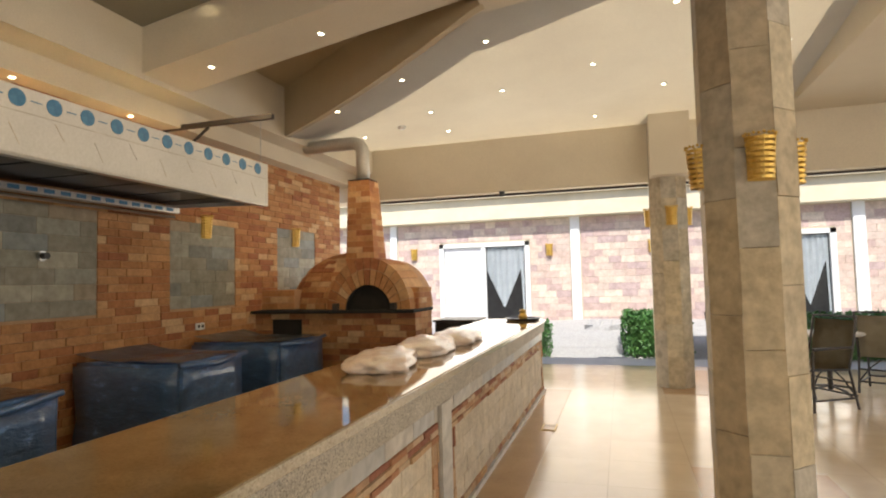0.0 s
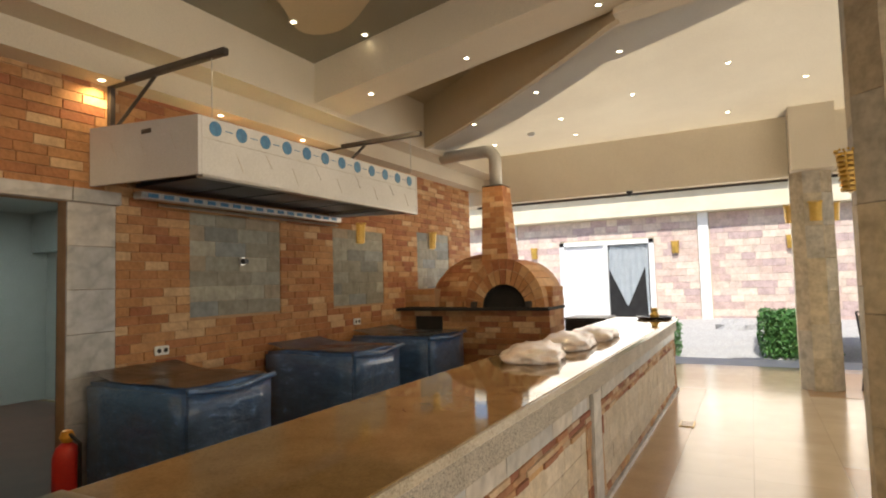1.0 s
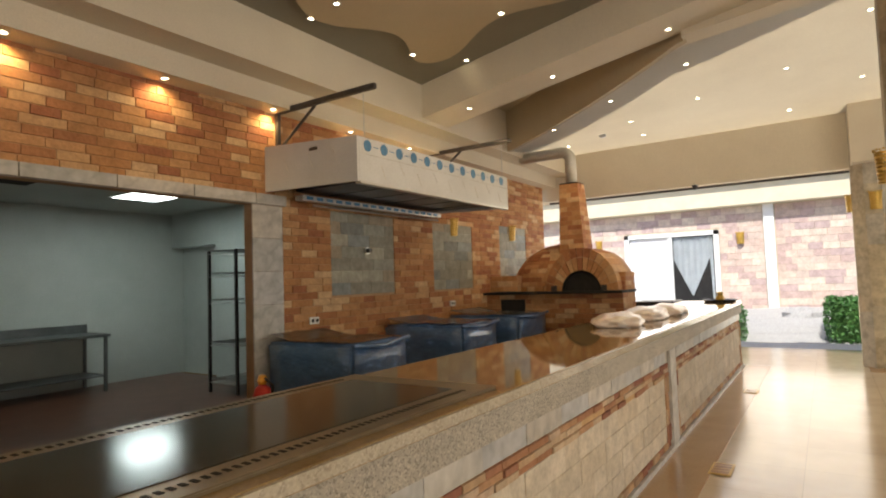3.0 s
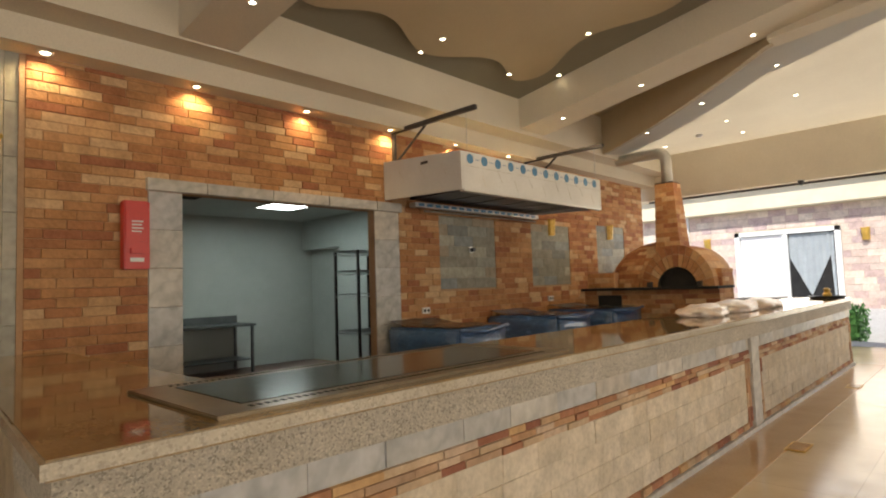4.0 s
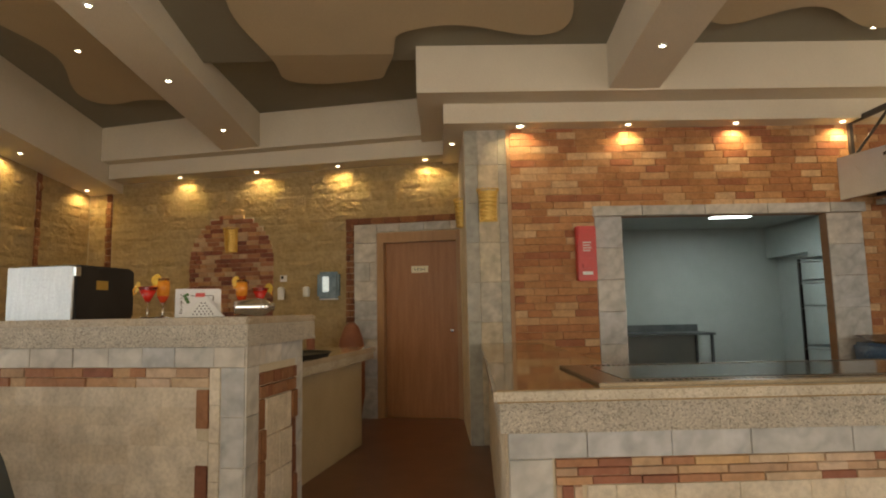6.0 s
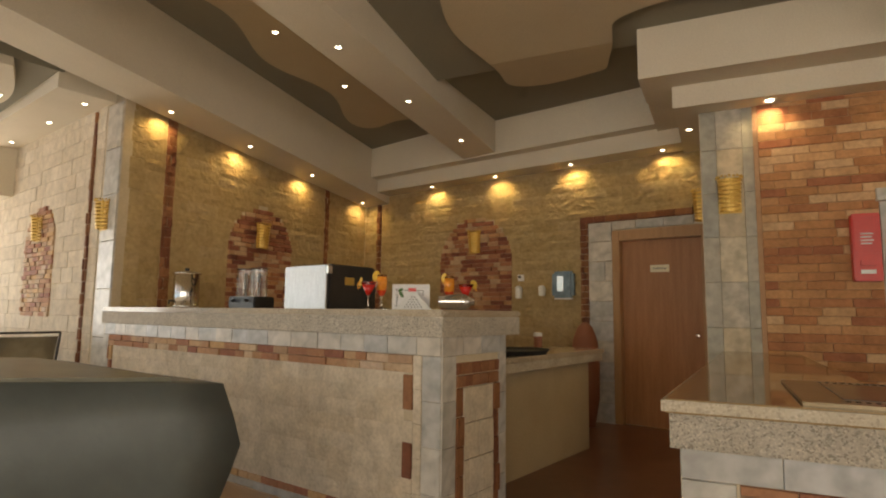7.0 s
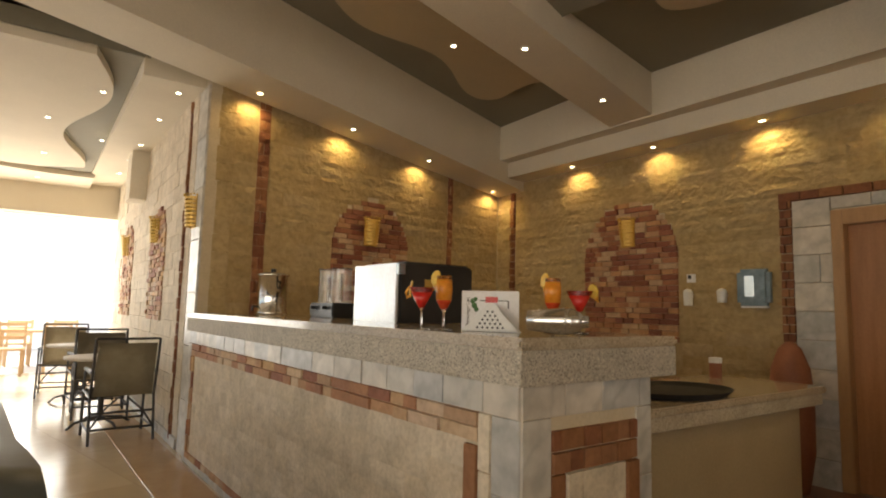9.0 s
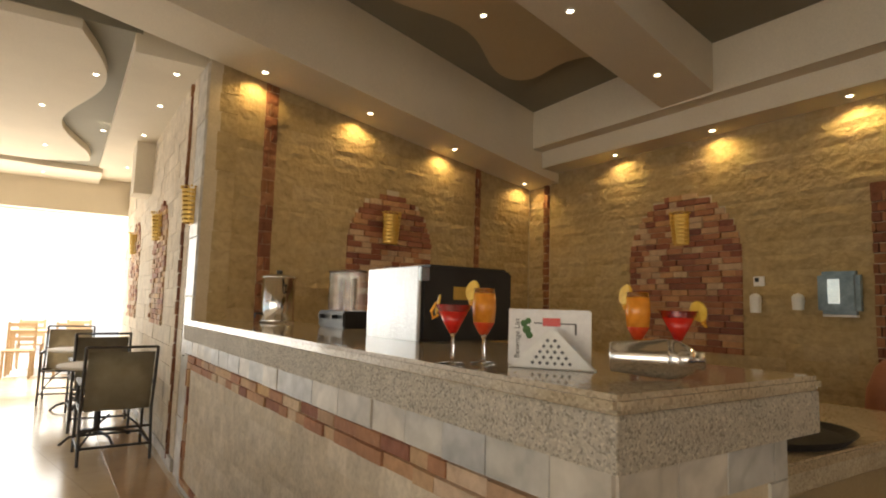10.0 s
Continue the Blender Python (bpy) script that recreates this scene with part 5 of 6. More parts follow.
part("shelf", box((-0.34, -0.96, 0.2), (0.27, 0.96, 0.22), 0.003), DULLSTEEL, tb)
rk = thing("tray_rack", "tall steel rack with wire shelves", "rack", pose(-4.55, 5.75, 0.012))
for x in (-0.28, 0.28):
    for y in (-0.32, 0.32):
        part("post", box((x - 0.018, y - 0.018, 0), (x + 0.018, y + 0.018, 1.85), 0.003), BLACKMETAL, rk)
for z in (0.12, 0.6, 1.15, 1.5, 1.8):
    sh = part("shelf", box((-0.29, -0.33, z), (0.29, 0.33, z + 0.012), 0.002), STEEL, rk)
    for k in range(6):
        part("wire", tube([(-0.26 + 0.1 * k, -0.32, z + 0.05), (-0.26 + 0.1 * k, 0.32, z + 0.05)], 0.006, 5), STEEL, sh)
pl = thing("light_panel", "lit square ceiling panel in the preparation room", "ceiling lamp", pose(-5.3, 4.85, 2.59))
part("frame", box((-0.32, -0.32, -0.012), (0.32, 0.32, 0.0), 0.003), WHITE, pl)
part("diffuser", box((-0.29, -0.29, -0.016), (0.29, 0.29, -0.011)), TUBE, pl, "glowing diffuser")
lamp("panel_light", "AREA", look((-5.3, 4.85, 2.55), (-5.3, 4.85, 0)), 10, (0.82, 1.0, 0.95), size=0.6, size_y=0.7)
hole = thing("ceiling_hatch", "open dark hatch in the white ceiling", "hatch", pose(-5.2, 3.2, 2.592))
# The ceiling is whole here; a black sheet paints the hatch's dark inside.
part("opening", box((-0.25, -0.35, 0.0), (0.25, 0.35, 0.006)), BLACK_AND_SHADE, hole)
part("frame", box((-0.28, -0.38, 0.002), (0.28, 0.38, 0.004)), STEEL, hole)

# ---- the bar ----
bar = thing("bar_counter", "stone-clad bar counter with thick granite slab", "bar counter", BARC)
bbody = part("body", box((-0.70, -4.08, 0), (-0.03, -0.03, 1.09)), GROUT, bar)
slab = box((-0.86, -4.1, 1.195), (0.0, 0.0, 1.235), 0.012)
part("slab", slab, GRANITE_BAR, bar, "polished tan granite slab")
part("skirt", box((-0.02, -4.09, 1.085), (-0.003, -0.004, 1.195), 0.002), GRANITE_ROUGH, bar, "rough hammered granite edge")
part("skirt", box((-0.84, -0.02, 1.085), (-0.02, -0.003, 1.195), 0.002), GRANITE_ROUGH, bar, "rough hammered granite edge")
part("under", box((-0.84, -4.08, 1.085), (-0.02, -0.02, 1.195)), GRANITE_LIP, bar)
BF = plane_of((-0.03, 0, 0), (0, 1, 0), (0, 0, 1))
tiling(bbody, "stone_tile", GREY, BF, (0.24, 0.105), (-4.05, 0.98, -0.03, 1.085), 0.010, 0.0004, (), (0, 1), 60, 0.25, 0.3, 101)
tiling(bbody, "brick", RUST, BF, (0.17, 0.045), (-3.95, 0.88, -0.22, 0.98), 0.013, 0.001, (), (0, 1), 120, 0.5, 0.5, 102)
tiling(bbody, "cream_stone", CREAM, BF, (0.24, 0.10), (-3.87, 0.10, -0.29, 0.88), 0.005, -0.001, (), (0, 0.5), 280, 0.5, 0.3, 103, 0.5, 0.0, True)
tiling(bbody, "brick", RUST, BF, (0.05, 0.13), (-3.95, 0.10, -3.87, 0.88), 0.014, 0.004, (), (0, 1), 30, 0.3, 0.5, 104)
tiling(bbody, "cream_stone", CREAM, BF, (0.07, 0.13), (-0.29, 0.10, -0.22, 0.88), 0.010, 0.001, [rect_hole(-0.29, 0.68, -0.22, 0.86), rect_hole(-0.29, 0.3, -0.22, 0.5)], (0, 1), 30, 0.0, 0.5, 105, 0.0)
tiling(bbody, "cream_stone", CREAM, BF, (0.06, 0.2), (-0.22, 0.05, -0.16, 0.98), 0.011, 0.001, (), (0, 1), 30, 0.0, 0.4, 117, 0.0)
for z in (0.68, 0.31):
    part("rust_inset", box((-0.03, -0.288, z), (-0.012, -0.222, z + 0.19), 0.003), RUST_DARK, bar, "dark red brick inset")
tiling(bbody, "brick", RUST, BF, (0.16, 0.045), (-3.95, 0.05, -0.17, 0.10), 0.012, 0.004, (), (0, 0), 40, 0.5, 0.5, 106)
tiling(bbody, "stone_tile", GREY, BF, (0.13, 0.26), (-0.16, 0.0, -0.03, 0.98), 0.007, 0.001, (), (0, 1), 20, 0.0, 0.2, 107, 0.0)
tiling(bbody, "stone_tile", GREY, BF, (0.1, 0.3), (-4.08, 0.0, -3.95, 0.98), 0.007, 0.001, (), (0, 1), 20, 0.0, 0.2, 108, 0.0)
tiling(bbody, "stone_tile", GREY, BF, (0.4, 0.05), (-3.95, 0.0, -0.17, 0.05), 0.007, 0.001, (), (0, 0), 20, 0.0, 0.1, 109)
BE = plane_of((-0.03, -0.03, 0), (-1, 0, 0), (0, 0, 1))
tiling(bbody, "stone_tile", GREY, BE, (0.2, 0.1), (0.0, 0.98, 0.67, 1.085), 0.007, 0.001, (), (0, 1), 20, 0.2, 0.2, 110)
tiling(bbody, "stone_tile", GREY, BE, (0.13, 0.26), (0.0, 0.0, 0.13, 0.98), 0.007, 0.001, (), (0, 1), 20, 0.0, 0.2, 111, 0.0)
tiling(bbody, "brick", RUST_DARK, BE, (0.1, 0.07), (0.13, 0.80, 0.58, 0.94), 0.014, 0.004, (), (0, 1), 30, 0.4, 0.5, 112)
tiling(bbody, "brick", RUST_DARK, BE, (0.07, 0.15), (0.13, 0.0, 0.2, 0.80), 0.014, 0.004, (), (0, 1), 30, 0.4, 0.5, 113)
tiling(bbody, "brick", RUST_DARK, BE, (0.07, 0.15), (0.51, 0.0, 0.58, 0.80), 0.014, 0.004, (), (0, 1), 30, 0.4, 0.5, 114)
tiling(bbody, "cream_stone", CREAM, BE, (0.16, 0.2), (0.2, 0.0, 0.51, 0.80), 0.014, 0.002, (), (0, 1), 30, 0.2, 0.3, 115, 0.5, 0.004)
tiling(bbody, "stone_tile", GREY, BE, (0.1, 0.26), (0.58, 0.0, 0.67, 0.98), 0.007, 0.001, (), (0, 1), 20, 0.0, 0.2, 116, 0.0)

low = thing("back_counter", "low cream-fronted work counter with granite top", "counter", BAR)
part("body", box((-2.64, -0.95, 0), (-0.95, -0.35, 0.86)), LOWFRONT, low, "smooth cream plastered front")
part("worktop", box((-2.84, -1.0, 0.86), (-0.88, -0.27, 0.90), 0.008), GRANITE_BAR, low, "polished tan granite worktop")
part("edge", box((-2.81, -0.31, 0.79), (-0.92, -0.285, 0.86), 0.003), GRANITE_LIP, low)
trayb = thing("oval_tray", "black oval serving tray on the low counter", "tray", BAR @ pose(-1.60, -0.52, 0.901) @ Matrix.Scale(1.35, 4))
bm = lathe([(0, 0), (0.2, 0), (0.23, 0.025), (0.222, 0.025), (0.195, 0.01), (0, 0.01)], 30)
bmesh.ops.scale(bm, vec=(1.15, 0.85, 1), verts=bm.verts)
part("plate", bm, BLACK_AND_SHADE, trayb)
jar = thing("sauce_jar", "small dark jar with white lid", "jar", BAR @ pose(-2.6, -0.85, 0.901))
part("jar", lathe([(0, 0), (0.04, 0), (0.04, 0.1), (0, 0.1)], 14), TERRACOTTA, jar)
part("lid", lathe([(0, 0.1), (0.042, 0.1), (0.042, 0.135), (0, 0.14)], 14), WHITE, jar, "white lid")
vase = thing("clay_pot", "tall brown clay pot on the floor", "pot", BAR @ pose(-3.62, -0.82, 0.01))
part("pot", lathe([(0, 0), (0.10, 0), (0.15, 0.3), (0.155, 0.7), (0.135, 0.92), (0.08, 1.07), (0.03, 1.12), (0, 1.125)], 24), TERRACOTTA, vase, "", None, True)

# ---- passage door ----
door = thing("door_1", "closed brown wooden door with cream sign", "door", BAR @ pose(-4.02, -0.09, 0.01), "", "structure")
part("leaf", box((-0.05, -0.44, 0), (0.0, 0.44, 2.05), 0.004), WOOD, door, "brown wood grain leaf")
for lo, hi in (((-0.1, -0.53, 0), (0.09, -0.44, 2.17)), ((-0.1, 0.44, 0), (0.09, 0.53, 2.17)), ((-0.1, -0.44, 2.05), (0.09, 0.44, 2.17))):
    part("frame", box(lo, hi, 0.006), WOODFRAME, door, "lighter wooden door frame")
sign = part("sign", box((0.0, -0.12, 1.685), (0.006, 0.085, 1.765), 0.001), SIGN, door, "cream sign plate")
part("knob", lathe([(0, 0), (0.012, 0), (0.012, 0.03), (0.026, 0.045), (0.02, 0.065), (0, 0.07)], 14), CHROME, door, "round door knob", pose(0.0, 0.37, 1.0, 0, 90, 0))


def writing(text, size, mat, parent, m, name="writing"):
    cu = bpy.data.curves.new(name, "FONT")
    cu.body, cu.size, cu.extrude, cu.align_x, cu.align_y = text, size, 0.0006, "CENTER", "CENTER"
    tmp = new(name + "_tmp", cu)
    me = bpy.data.meshes.new_from_object(tmp.evaluated_get(bpy.context.evaluated_depsgraph_get()))
    bpy.data.objects.remove(tmp)
    me.materials.clear()
    me.materials.append(mat)
    ob = new(name, me)
    ob.parent = parent
    ob.matrix_local = m
    return ob


writing("Staff Only", 0.036, BLACK, sign, plane_of((0.0068, -0.018, 1.725), (0, 1, 0), (0, 0, 1)))

# ---- fittings on the bar wall ----
disp = thing("towel_dispenser", "smoky blue plastic paper towel dispenser on the wall", "dispenser", BAR @ pose(-3.925, -1.2, 1.57))
part("body", box((0, -0.14, -0.16), (0.1, 0.14, 0.16), 0.03), worn("smoke_blue", (0.10, 0.15, 0.19), (0.22, 0.29, 0.34), 9, 0.12, 0.0), disp)
part("paper", box((0.02, -0.11, -0.175), (0.07, 0.11, -0.158)), PAPER, disp)
part("window", box((0.1, -0.06, -0.08), (0.104, 0.02, 0.1), 0.002), CHROME, disp, "pale inspection window")
for y, h in ((-1.82, 0.11), (-1.49, 0.08)):
    so = thing("soap_dispenser", "small white wall soap dispenser", "dispenser", BAR @ pose(-3.925, y, 1.52), "soap dispensers")
    part("bottle", lathe([(0, -h), (0.04, -h), (0.045, 0.02), (0.03, 0.04), (0, 0.05)], 14), WHITE, so, "", pose(0.05, 0, 0))
    part("bracket", box((0, -0.03, -0.03), (0.05, 0.03, 0.0), 0.004), STEEL, so)
nt = thing("wall_notice", "small black and white notice on the stone", "notice", BAR @ pose(-3.92, -1.81, 1.67))
part("card", box((0, -0.045, -0.04), (0.004, 0.045, 0.04)), PAPER, nt)
part("mark", box((0.004, -0.035, -0.005), (0.005, 0.0, 0.03)), BLACK, nt)

# ---- things on the bar ----
Z = 1.2355


def at_bar(x, y, r=0):
    return BARC @ pose(x, y, Z, 0, 0, r)


urn = thing("steel_urn", "tall shiny steel drinks urn on the bar", "urn", at_bar(-0.56, -3.60) @ Matrix.Scale(1.12, 4))
part("body", lathe([(0, 0), (0.115, 0), (0.115, 0.02), (0.108, 0.03), (0.108, 0.29), (0.12, 0.295), (0.12, 0.31), (0.05, 0.325), (0, 0.328)], 30), CHROME, urn, "", None, True)
part("knob", lathe([(0, 0.325), (0.018, 0.325), (0.022, 0.35), (0, 0.355)], 12), BLACK, urn, "black lid knob")
for s in (-1, 1):
    part("handle", tube([(0.0, s * 0.108, 0.2), (0.0, s * 0.14, 0.2), (0.0, s * 0.14, 0.25), (0.0, s * 0.108, 0.25)], 0.008, 8), BLACK, urn, "black side handle")
part("tap", tube([(0.108, 0, 0.06), (0.15, 0, 0.06), (0.15, 0, 0.03)], 0.008, 8), BLACK, urn, "black tap")
jd = thing("juice_dispenser", "twin clear juice dispenser with black base", "dispenser", at_bar(-0.74, -2.78))
part("base", box((-0.11, -0.2, 0), (0.11, 0.2, 0.11), 0.01), BLACK, jd, "black base")
for y in (-0.1, 0.1):
    tk = part("tank", lathe([(0.0, 0.11), (0.08, 0.11), (0.08, 0.36), (0.076, 0.36), (0.076, 0.116), (0, 0.116)], 22), GLASS, jd, "clear tank", pose(0, y, 0))
    part("core", lathe([(0, 0.116), (0.02, 0.116), (0.02, 0.33), (0, 0.33)], 12), SMOKED, tk)
    part("lid", lathe([(0, 0.36), (0.084, 0.36), (0.084, 0.37), (0, 0.372)], 22), SMOKED, jd, "brown lid", pose(0, y, 0))
    part("tap", box((0.11, y - 0.012, 0.06), (0.15, y + 0.012, 0.085), 0.003), BLACK, jd)
mc = thing("coffee_machine", "black counter machine with white front panel", "machine", at_bar(-0.73, -1.70))
part("body", box((-0.28, -0.25, 0), (0.25, 0.25, 0.335), 0.012), BLACK, mc)
# Upright whitish streaks put a bright opening's reflection into the colour.
part("front", box((0.25, -0.245, 0.0), (0.268, 0.24, 0.335), 0.004), worn("reflection_front", (0.72, 0.74, 0.76), (0.86, 0.88, 0.90), 9, 0.2, 0.25, 0.45, stretch=(1, 6, 0.7)), mc, "white front panel with a blurred reflection painted in")
part("latch", box((0.22, 0.24, 0.27), (0.27, 0.262, 0.33), 0.004), CHROME, mc, "steel latch")
part("badge", box((-0.02, 0.25, 0.19), (0.08, 0.253, 0.25)), GOLD, mc, "small gold label")
part("lid", box((-0.26, -0.23, 0.335), (0.20, 0.23, 0.348), 0.005), BLACK, mc)


def martini(m):
    g = thing("martini_glass", "martini glass of red cocktail with lemon twist", "cocktail glass", m, "cocktails on the bar")
    part("glass", lathe([(0, 0), (0.036, 0), (0.037, 0.003), (0.006, 0.007), (0.0042, 0.02), (0.0042, 0.075), (0.012, 0.088), (0.052, 0.165), (0.0505, 0.165), (0.010, 0.089), (0, 0.086)], 28), GLASS, g, "", None, True)
    part("drink", lathe([(0, 0.0862), (0.0125, 0.088), (0.0425, 0.146), (0, 0.146)], 24), worn("red_cocktail", (0.50, 0.012, 0.010), (0.62, 0.03, 0.015), 30, 0.15, 0.0), g, "red drink", None, True)
    bm = lathe([(0, -0.003), (0.027, -0.003), (0.029, 0), (0.027, 0.003), (0, 0.003)], 20)
    part("garnish", bm, worn("lemon", (0.70, 0.42, 0.03), (0.80, 0.58, 0.10), 30, 0.45, 0.1), g, "yellow citrus slice", pose(0.02, -0.048, 0.165, 80, 0, 60))
    part("twist", tube([(0.02, -0.055, 0.17), (0.035, -0.06, 0.145), (0.025, -0.065, 0.125), (0.01, -0.06, 0.135)], 0.005, 6), ORANGE, g)


def sling(m):
    g = thing("tall_cocktail", "tall stemmed glass of orange cocktail with citrus slice", "cocktail glass", m, "cocktails on the bar")
    part("glass", lathe([(0, 0), (0.036, 0), (0.037, 0.003), (0.006, 0.007), (0.0045, 0.02), (0.0045, 0.07), (0.014, 0.085), (0.030, 0.115), (0.034, 0.16), (0.030, 0.215), (0.0288, 0.215), (0.0325, 0.16), (0.028, 0.117), (0, 0.083)], 28), GLASS, g, "", None, True)
    part("drink", lathe([(0, 0.083), (0.0145, 0.085), (0.0306, 0.115), (0.0306, 0.117), (0, 0.117)], 24), worn("red_syrup", (0.52, 0.03, 0.012), (0.66, 0.09, 0.02), 30, 0.15, 0.0), g, "red lower layer", None, True)
    part("drink", lathe([(0, 0.1172), (0.0307, 0.1172), (0.0345, 0.16), (0.0316, 0.2), (0, 0.2)], 24), worn("orange_juice", (0.72, 0.23, 0.02), (0.82, 0.34, 0.04), 30, 0.2, 0.0), g, "orange upper layer", None, True)
    part("garnish", lathe([(0, -0.004), (0.028, -0.004), (0.031, 0), (0.028, 0.004), (0, 0.004)], 20), worn("lemon_slice", (0.74, 0.42, 0.03), (0.84, 0.60, 0.08), 30, 0.45, 0.1), g, "citrus slice on the rim", pose(0.012, -0.033, 0.207, 80, 0, 70))
    part("cherry", lathe([(0, -0.016), (0.014, -0.01), (0.018, 0), (0.014, 0.01), (0, 0.016)], 12), ORANGE, g, "orange peel curl", pose(-0.01, -0.04, 0.175))


martini(at_bar(-0.045, -0.605, 0))
sling(at_bar(-0.14, -0.585, 20))
sling(at_bar(-0.475, -0.31, 0))
martini(at_bar(-0.53, -0.22, 200))
hold = thing("napkin_holder", "white perforated triangular napkin holder", "napkin holder", at_bar(-0.235, -0.405, 124))
for y in (-0.016, 0.016):
    bm = bmesh.new()
    f = [bm.verts.new((x, y - 0.001, z)) for x, z in ((-0.115, 0), (0.115, 0), (0.012, 0.105), (-0.012, 0.105))]
    b = [bm.verts.new((x, y + 0.001, z)) for x, z in ((-0.115, 0), (0.115, 0), (0.012, 0.105), (-0.012, 0.105))]
    bm.faces.new(f), bm.faces.new(b[::-1])
    for i in range(4):
        bm.faces.new((f[i], f[(i + 1) % 4], b[(i + 1) % 4], b[i]))
    pl_ = part("side", bm, WHITE, hold, "white triangular side")
    # Dark discs paint the shade of the holes; the side is not pierced.
    for r in range(5):
        for c in range(6 - r):
            part("hole", lathe([(0, 0), (0.0055, 0), (0.0055, 0.0025), (0, 0.0025)], 4), DULLDARK, pl_, "", pose(-0.05 + 0.02 * c + 0.01 * r, y - 0.0014 if y < 0 else y + 0.0014, 0.016 + 0.015 * r, 90 if y < 0 else -90, 0, 0))
part("base", box((-0.115, -0.017, 0), (0.115, 0.017, 0.003)), WHITE, hold)
menu = thing("drinks_menu", "white drinks menu card with green and red print", "menu", at_bar(-0.275, -0.455, -56))
for k in range(3):
    part("card", box((-0.115 + 0.004 * k, 0.0 - 0.008 * k, 0.0), (0.112 + 0.006 * k, 0.003 - 0.008 * k, 0.155 + 0.002 * k), 0.001), PAPER, menu)
writing("Beverage List", 0.021, BLACKMETAL, menu, plane_of((0.093, 0.0042, 0.075), (0, 0, 1), (1, 0, 0)))
for x, z, r in ((0.066, 0.10, 0.012), (0.074, 0.118, 0.010), (0.058, 0.085, 0.010), (0.062, 0.125, 0.009)):
    part("leaf_print", lathe([(0, 0), (r, 0), (r, 0.001), (0, 0.001)], 14), LEAF, menu, "green leaf print", pose(x, 0.003, z, -90, 0, 0))
part("print", box((-0.03, 0.003, 0.112), (0.02, 0.004, 0.135), 0.0003), RED, menu, "red printed shape")
part("print", box((-0.07, 0.003, 0.118), (0.045, 0.0037, 0.1215)), BLACKMETAL, menu, "dark printed bar")
part("print", box((-0.075, 0.003, 0.09), (-0.07, 0.0037, 0.121)), BLACKMETAL, menu, "dark printed bar")
shaker = thing("cocktail_shaker", "steel cocktail shaker lying on the bar", "shaker", BARC @ pose(-0.25, -0.225, Z + 0.0495, 0, 90, 128))
part("cup", lathe([(0, 0), (0.032, 0), (0.036, 0.004), (0.049, 0.13), (0.049, 0.135), (0, 0.135)], 28), CHROME, shaker, "", None, True)
part("cap", lathe([(0, 0.135), (0.049, 0.135), (0.045, 0.16), (0.03, 0.19), (0.022, 0.195), (0.022, 0.215), (0, 0.217)], 28), CHROME, shaker, "steel cap", None, True)

# ---- covered station in front of the bar ----
station = thing("covered_station", "low serving station under grey-green plastic cover", "counter", pose(1.40, -1.10, 0))
e1, e2 = Vector((0.76, -0.65)).normalized(), Vector((-0.12, -0.99)).normalized()
q = [Vector((0, 0)), e1 * 1.7, e1 * 1.7 + e2 * 1.35, e2 * 1.35]
bm = prism([tuple(p) for p in q], 0.0, 0.93)
bmesh.ops.subdivide_edges(bm, edges=bm.edges[:], cuts=7, use_grid_fill=True)
for v in bm.verts:
    v.co.z += 0.05 * (v.co.z > 0.85) * max(0.0, v.co.xy.dot(e1)) / 1.7
    out = (v.co.xy - (e1 * 0.85 + e2 * 0.67)).normalized()
    k = max(0.0, 1 - abs(v.co.z - 0.68) / 0.28)
    v.co.xy += out * (0.10 * k - (0.12 if v.co.z < 0.3 else 0)) + Vector((noise.noise(v.co * 3), noise.noise(v.co * 3 + Vector((5, 0, 0))))) * 0.03
part("cover", bm, COVER, station, "", None, True)
part("top", prism([tuple(e1 * a + e2 * b) for a, b in ((0.12, 0.1), (1.6, 0.1), (1.6, 1.25), (0.12, 1.25))], 0.90, lambda x, y: 0.945 + 0.05 * max(0.0, Vector((x, y)).dot(e1)) / 1.7), worn("dusty_film", (0.13, 0.125, 0.085), (0.19, 0.18, 0.125), 4.0, 0.38, 0.08, fine=25), station, "dusty olive film over the top")


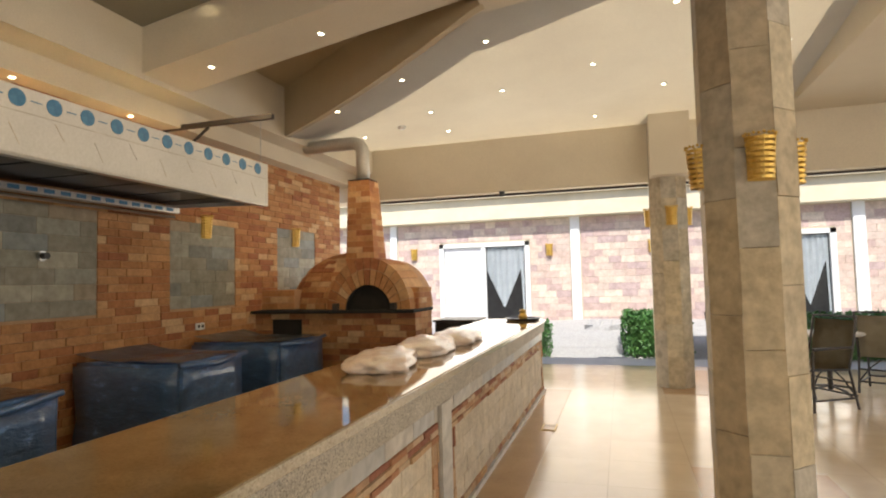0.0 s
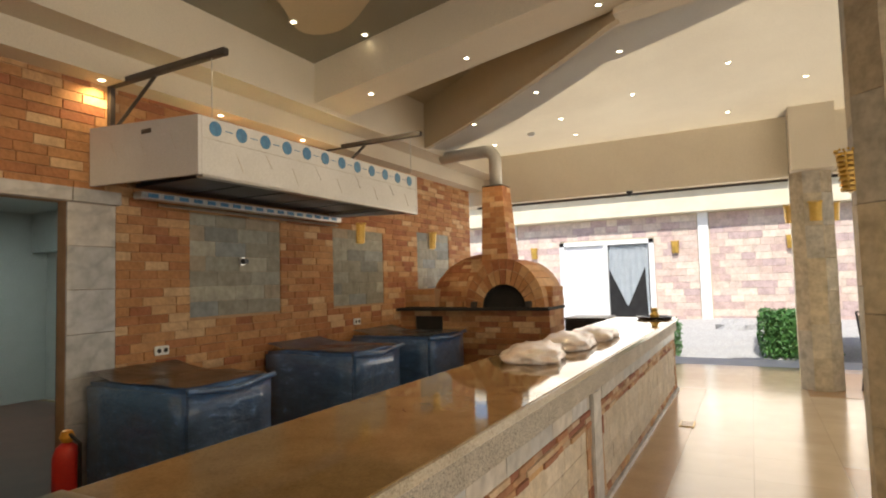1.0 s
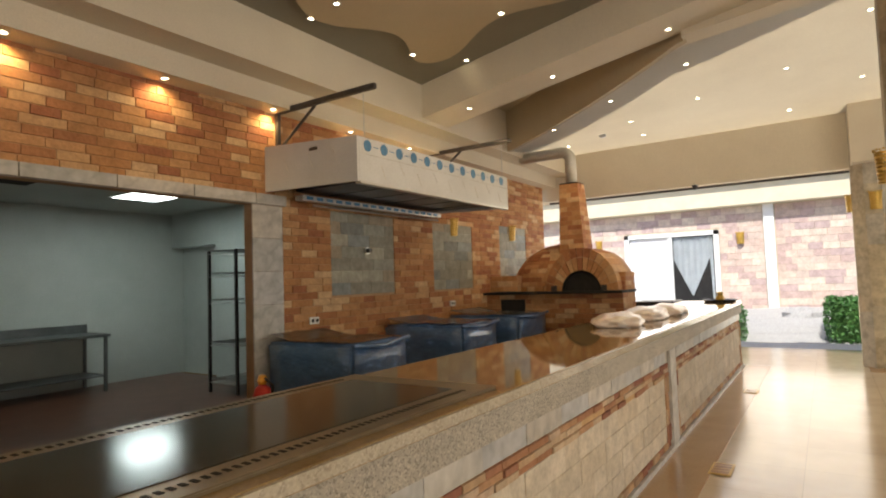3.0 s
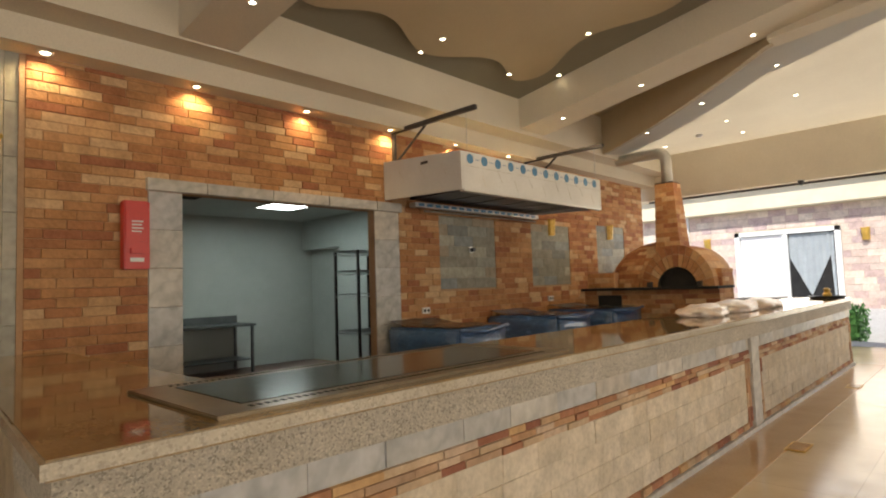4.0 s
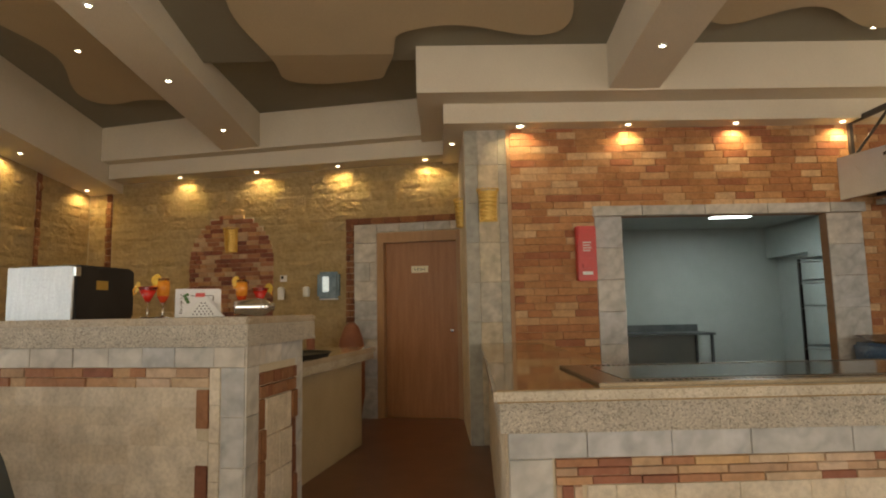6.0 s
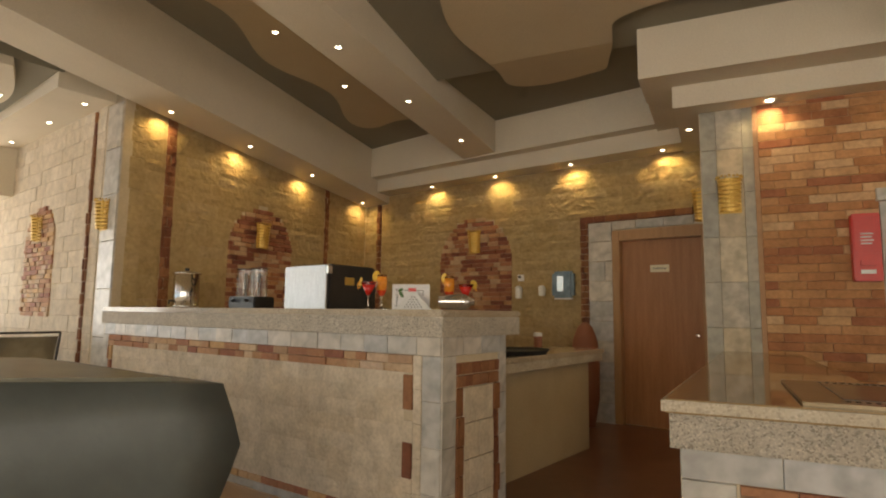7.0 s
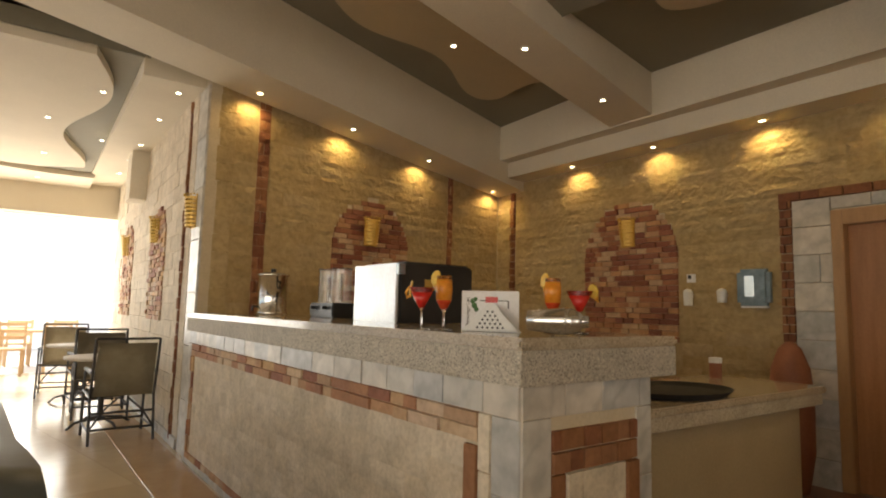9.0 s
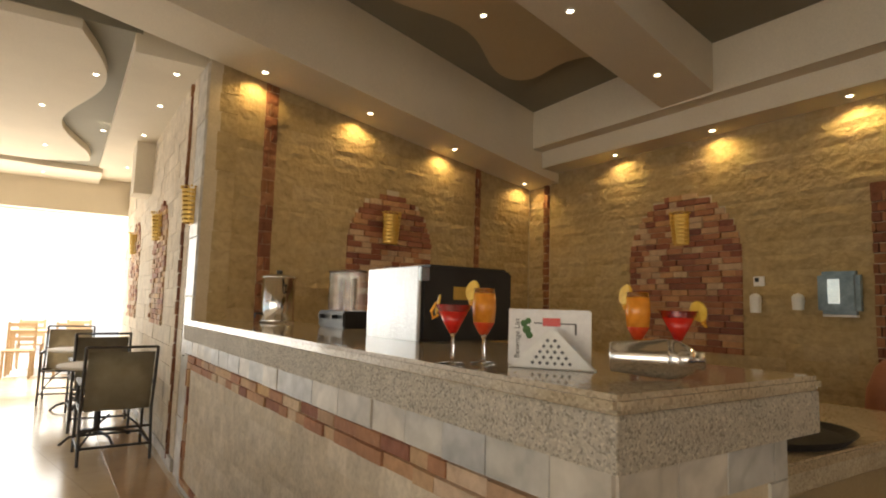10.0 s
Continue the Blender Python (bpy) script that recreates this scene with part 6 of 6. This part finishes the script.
# ---- chairs and tables ----


def sling_chair(m):
    c = thing("sling_chair", "dark metal garden chair with beige mesh sling", "chair", m, "chairs along the stone wall")
    w = 0.27
    back = bmesh.new()
    rows = []
    for z, y in ((0.43, 0.22), (0.5, 0.235), (0.7, 0.275), (0.93, 0.33)):
        rows.append([back.verts.new((x, y + 0.02 * math.cos(x * 5), z)) for x in (-w + 0.02, -0.12, 0, 0.12, w - 0.02)])
    seat_rows = [[back.verts.new((x, y, z - 0.015 * math.cos(x * 5))) for x in (-w + 0.02, -0.12, 0, 0.12, w - 0.02)] for y, z in ((-0.25, 0.44), (0.0, 0.42))]
    rows = seat_rows + rows
    for a, b in zip(rows, rows[1:]):
        for i in range(4):
            back.faces.new((a[i], a[i + 1], b[i + 1], b[i]))
    bmesh.ops.solidify(back, geom=back.faces[:], thickness=0.008)
    part("sling", back, MESH, c, "beige mesh sling", None, True)
    for s in (-1, 1):
        part("back_rail", tube([(s * w, 0.2, 0.42), (s * w, 0.275, 0.7), (s * w, 0.335, 0.97)], 0.013, 8), BLACKMETAL, c)
        part("side_rail", tube([(s * w, -0.27, 0.44), (s * w, 0.2, 0.42)], 0.013, 8), BLACKMETAL, c)
        part("front_leg", tube([(s * w, -0.27, 0.0), (s * w, -0.25, 0.62), (s * w, -0.2, 0.645)], 0.013, 8), BLACKMETAL, c)
        part("back_leg", tube([(s * w, 0.3, 0.0), (s * w, 0.2, 0.42)], 0.013, 8), BLACKMETAL, c)
        part("armrest", box((s * w - 0.025, -0.26, 0.64), (s * w + 0.025, 0.26, 0.665), 0.01), BLACKMETAL, c)
        part("runner", tube([(s * w, -0.27, 0.12), (s * w, 0.28, 0.12)], 0.01, 8), BLACKMETAL, c)
        part("brace", tube([(s * w * 0.98, 0.27, 0.14), (s * 0.16, 0.24, 0.3), (s * 0.05, 0.22, 0.40)], 0.009, 8), BLACKMETAL, c)
    for y, z in ((0.335, 0.97), (-0.27, 0.43), (0.29, 0.14), (-0.26, 0.14), (0.24, 0.28)):
        part("cross_bar", tube([(-w, y, z), (w, y, z)], 0.011, 8), BLACKMETAL, c)
    return c


chair = sling_chair(BAR @ pose(0.42, -5.25, 0, 0, 0, 2))
for x, y, r in ((0.45, -6.62, 178), (0.45, -7.35, 4), (0.75, -8.5, 175)):
    copy_thing(chair, BAR @ pose(x, y, 0, 0, 0, r))
for x, y, r in ((3.35, 10.4, 20), (3.9, 9.6, -60), (5.0, 10.6, 150)):
    copy_thing(chair, pose(x, y, 0, 0, 0, r))


def round_table(m):
    t = thing("round_table", "round cafe table with pale top and metal legs", "table", m, "cafe tables")
    part("top", lathe([(0, 0.70), (0.36, 0.70), (0.38, 0.715), (0.37, 0.73), (0, 0.73)], 32), PAVING, t, "pale round top")
    part("stem", tube([(0, 0, 0.05), (0, 0, 0.70)], 0.03, 12), BLACKMETAL, t)
    for k in range(4):
        a = k * math.pi / 2 + 0.4
        part("foot", tube([(0, 0, 0.1), (0.25 * math.cos(a), 0.25 * math.sin(a), 0.06), (0.33 * math.cos(a), 0.33 * math.sin(a), 0.0)], 0.014, 8), BLACKMETAL, t)
    return t


rt = round_table(BAR @ pose(0.5, -5.95, 0))
copy_thing(rt, BAR @ pose(0.6, -7.95, 0))
copy_thing(rt, pose(4.3, 10.4, 0))
fl = thing("red_napkin", "folded red napkin on the cafe table", "napkin", BAR @ pose(0.3, -6.0, 0.732, 0, 0, 30))
part("cloth", lathe([(0, 0), (0.05, 0), (0.045, 0.03), (0.01, 0.09), (0, 0.09)], 6), RED, fl)


def dining_table(m):
    t = thing("dining_table", "light wooden dining table in the bright hall", "table", m, "wooden dining tables")
    part("top", box((-0.6, -0.4, 0.71), (0.6, 0.4, 0.75), 0.01), LIGHTWOOD, t)
    for x in (-0.55, 0.55):
        for y in (-0.35, 0.35):
            part("leg", box((x - 0.03, y - 0.03, 0), (x + 0.03, y + 0.03, 0.71), 0.005), LIGHTWOOD, t)
    return t


def wood_chair(m):
    t = thing("wooden_chair", "light wooden dining chair in the bright hall", "chair", m, "wooden dining chairs")
    part("seat", box((-0.22, -0.22, 0.43), (0.22, 0.22, 0.46), 0.01), LIGHTWOOD, t)
    for x in (-0.19, 0.19):
        part("leg", box((x - 0.02, -0.21, 0), (x + 0.02, -0.17, 0.43), 0.004), LIGHTWOOD, t)
        part("leg", box((x - 0.02, 0.17, 0), (x + 0.02, 0.21, 0.92), 0.004), LIGHTWOOD, t)
    for z in (0.6, 0.72, 0.84):
        part("slat", box((-0.17, 0.18, z), (0.17, 0.2, z + 0.06), 0.004), LIGHTWOOD, t)
    return t


dt = dining_table(BAR @ pose(1.0, -12.2, 0))
copy_thing(dt, BAR @ pose(2.6, -13.0, 0, 0, 0, 10))
wc = wood_chair(BAR @ pose(0.7, -11.4, 0, 0, 0, 180))
for x, y, r in ((1.4, -11.4, 175), (2.3, -12.1, 190), (1.3, -13.0, 5), (0.5, -13.0, -10)):
    copy_thing(wc, BAR @ pose(x, y, 0, 0, 0, r))
structure("floor_south", box((-5, -18, -0.2), (9, -10.0, -0.006)), PAVING, "pale floor of the bright dining hall", BAR, "floor")
structure("wall_south", box((-6, -18.3, -0.2), (10, -18, 4)), WHITE, "white far wall of the bright dining hall", BAR)
cctv = thing("security_camera", "small dark dome camera under the lintel", "camera", pose(0.35, 10.5, 2.70))
part("dome", lathe([(0, -0.05), (0.03, -0.04), (0.04, 0), (0.05, 0.03), (0, 0.03)], 14), BLACK, cctv)
part("mount", box((-0.03, -0.03, 0.02), (0.03, 0.05, 0.04), 0.004), WHITE, cctv)
smoke = thing("smoke_detector", "small white ceiling smoke detector", "detector", pose(-0.6, 9.0, f_north(-0.6, 9.0) - 0.03))
part("base", lathe([(0, 0.03), (0.05, 0.03), (0.05, 0.01), (0.03, -0.01), (0, -0.012)], 16), WHITE, smoke)
part("grille", lathe([(0.031, -0.002), (0.036, -0.002), (0.036, 0.006), (0.031, 0.006), (0.031, -0.002)], 16), BLACKMETAL, smoke)
lay_single_pieces()
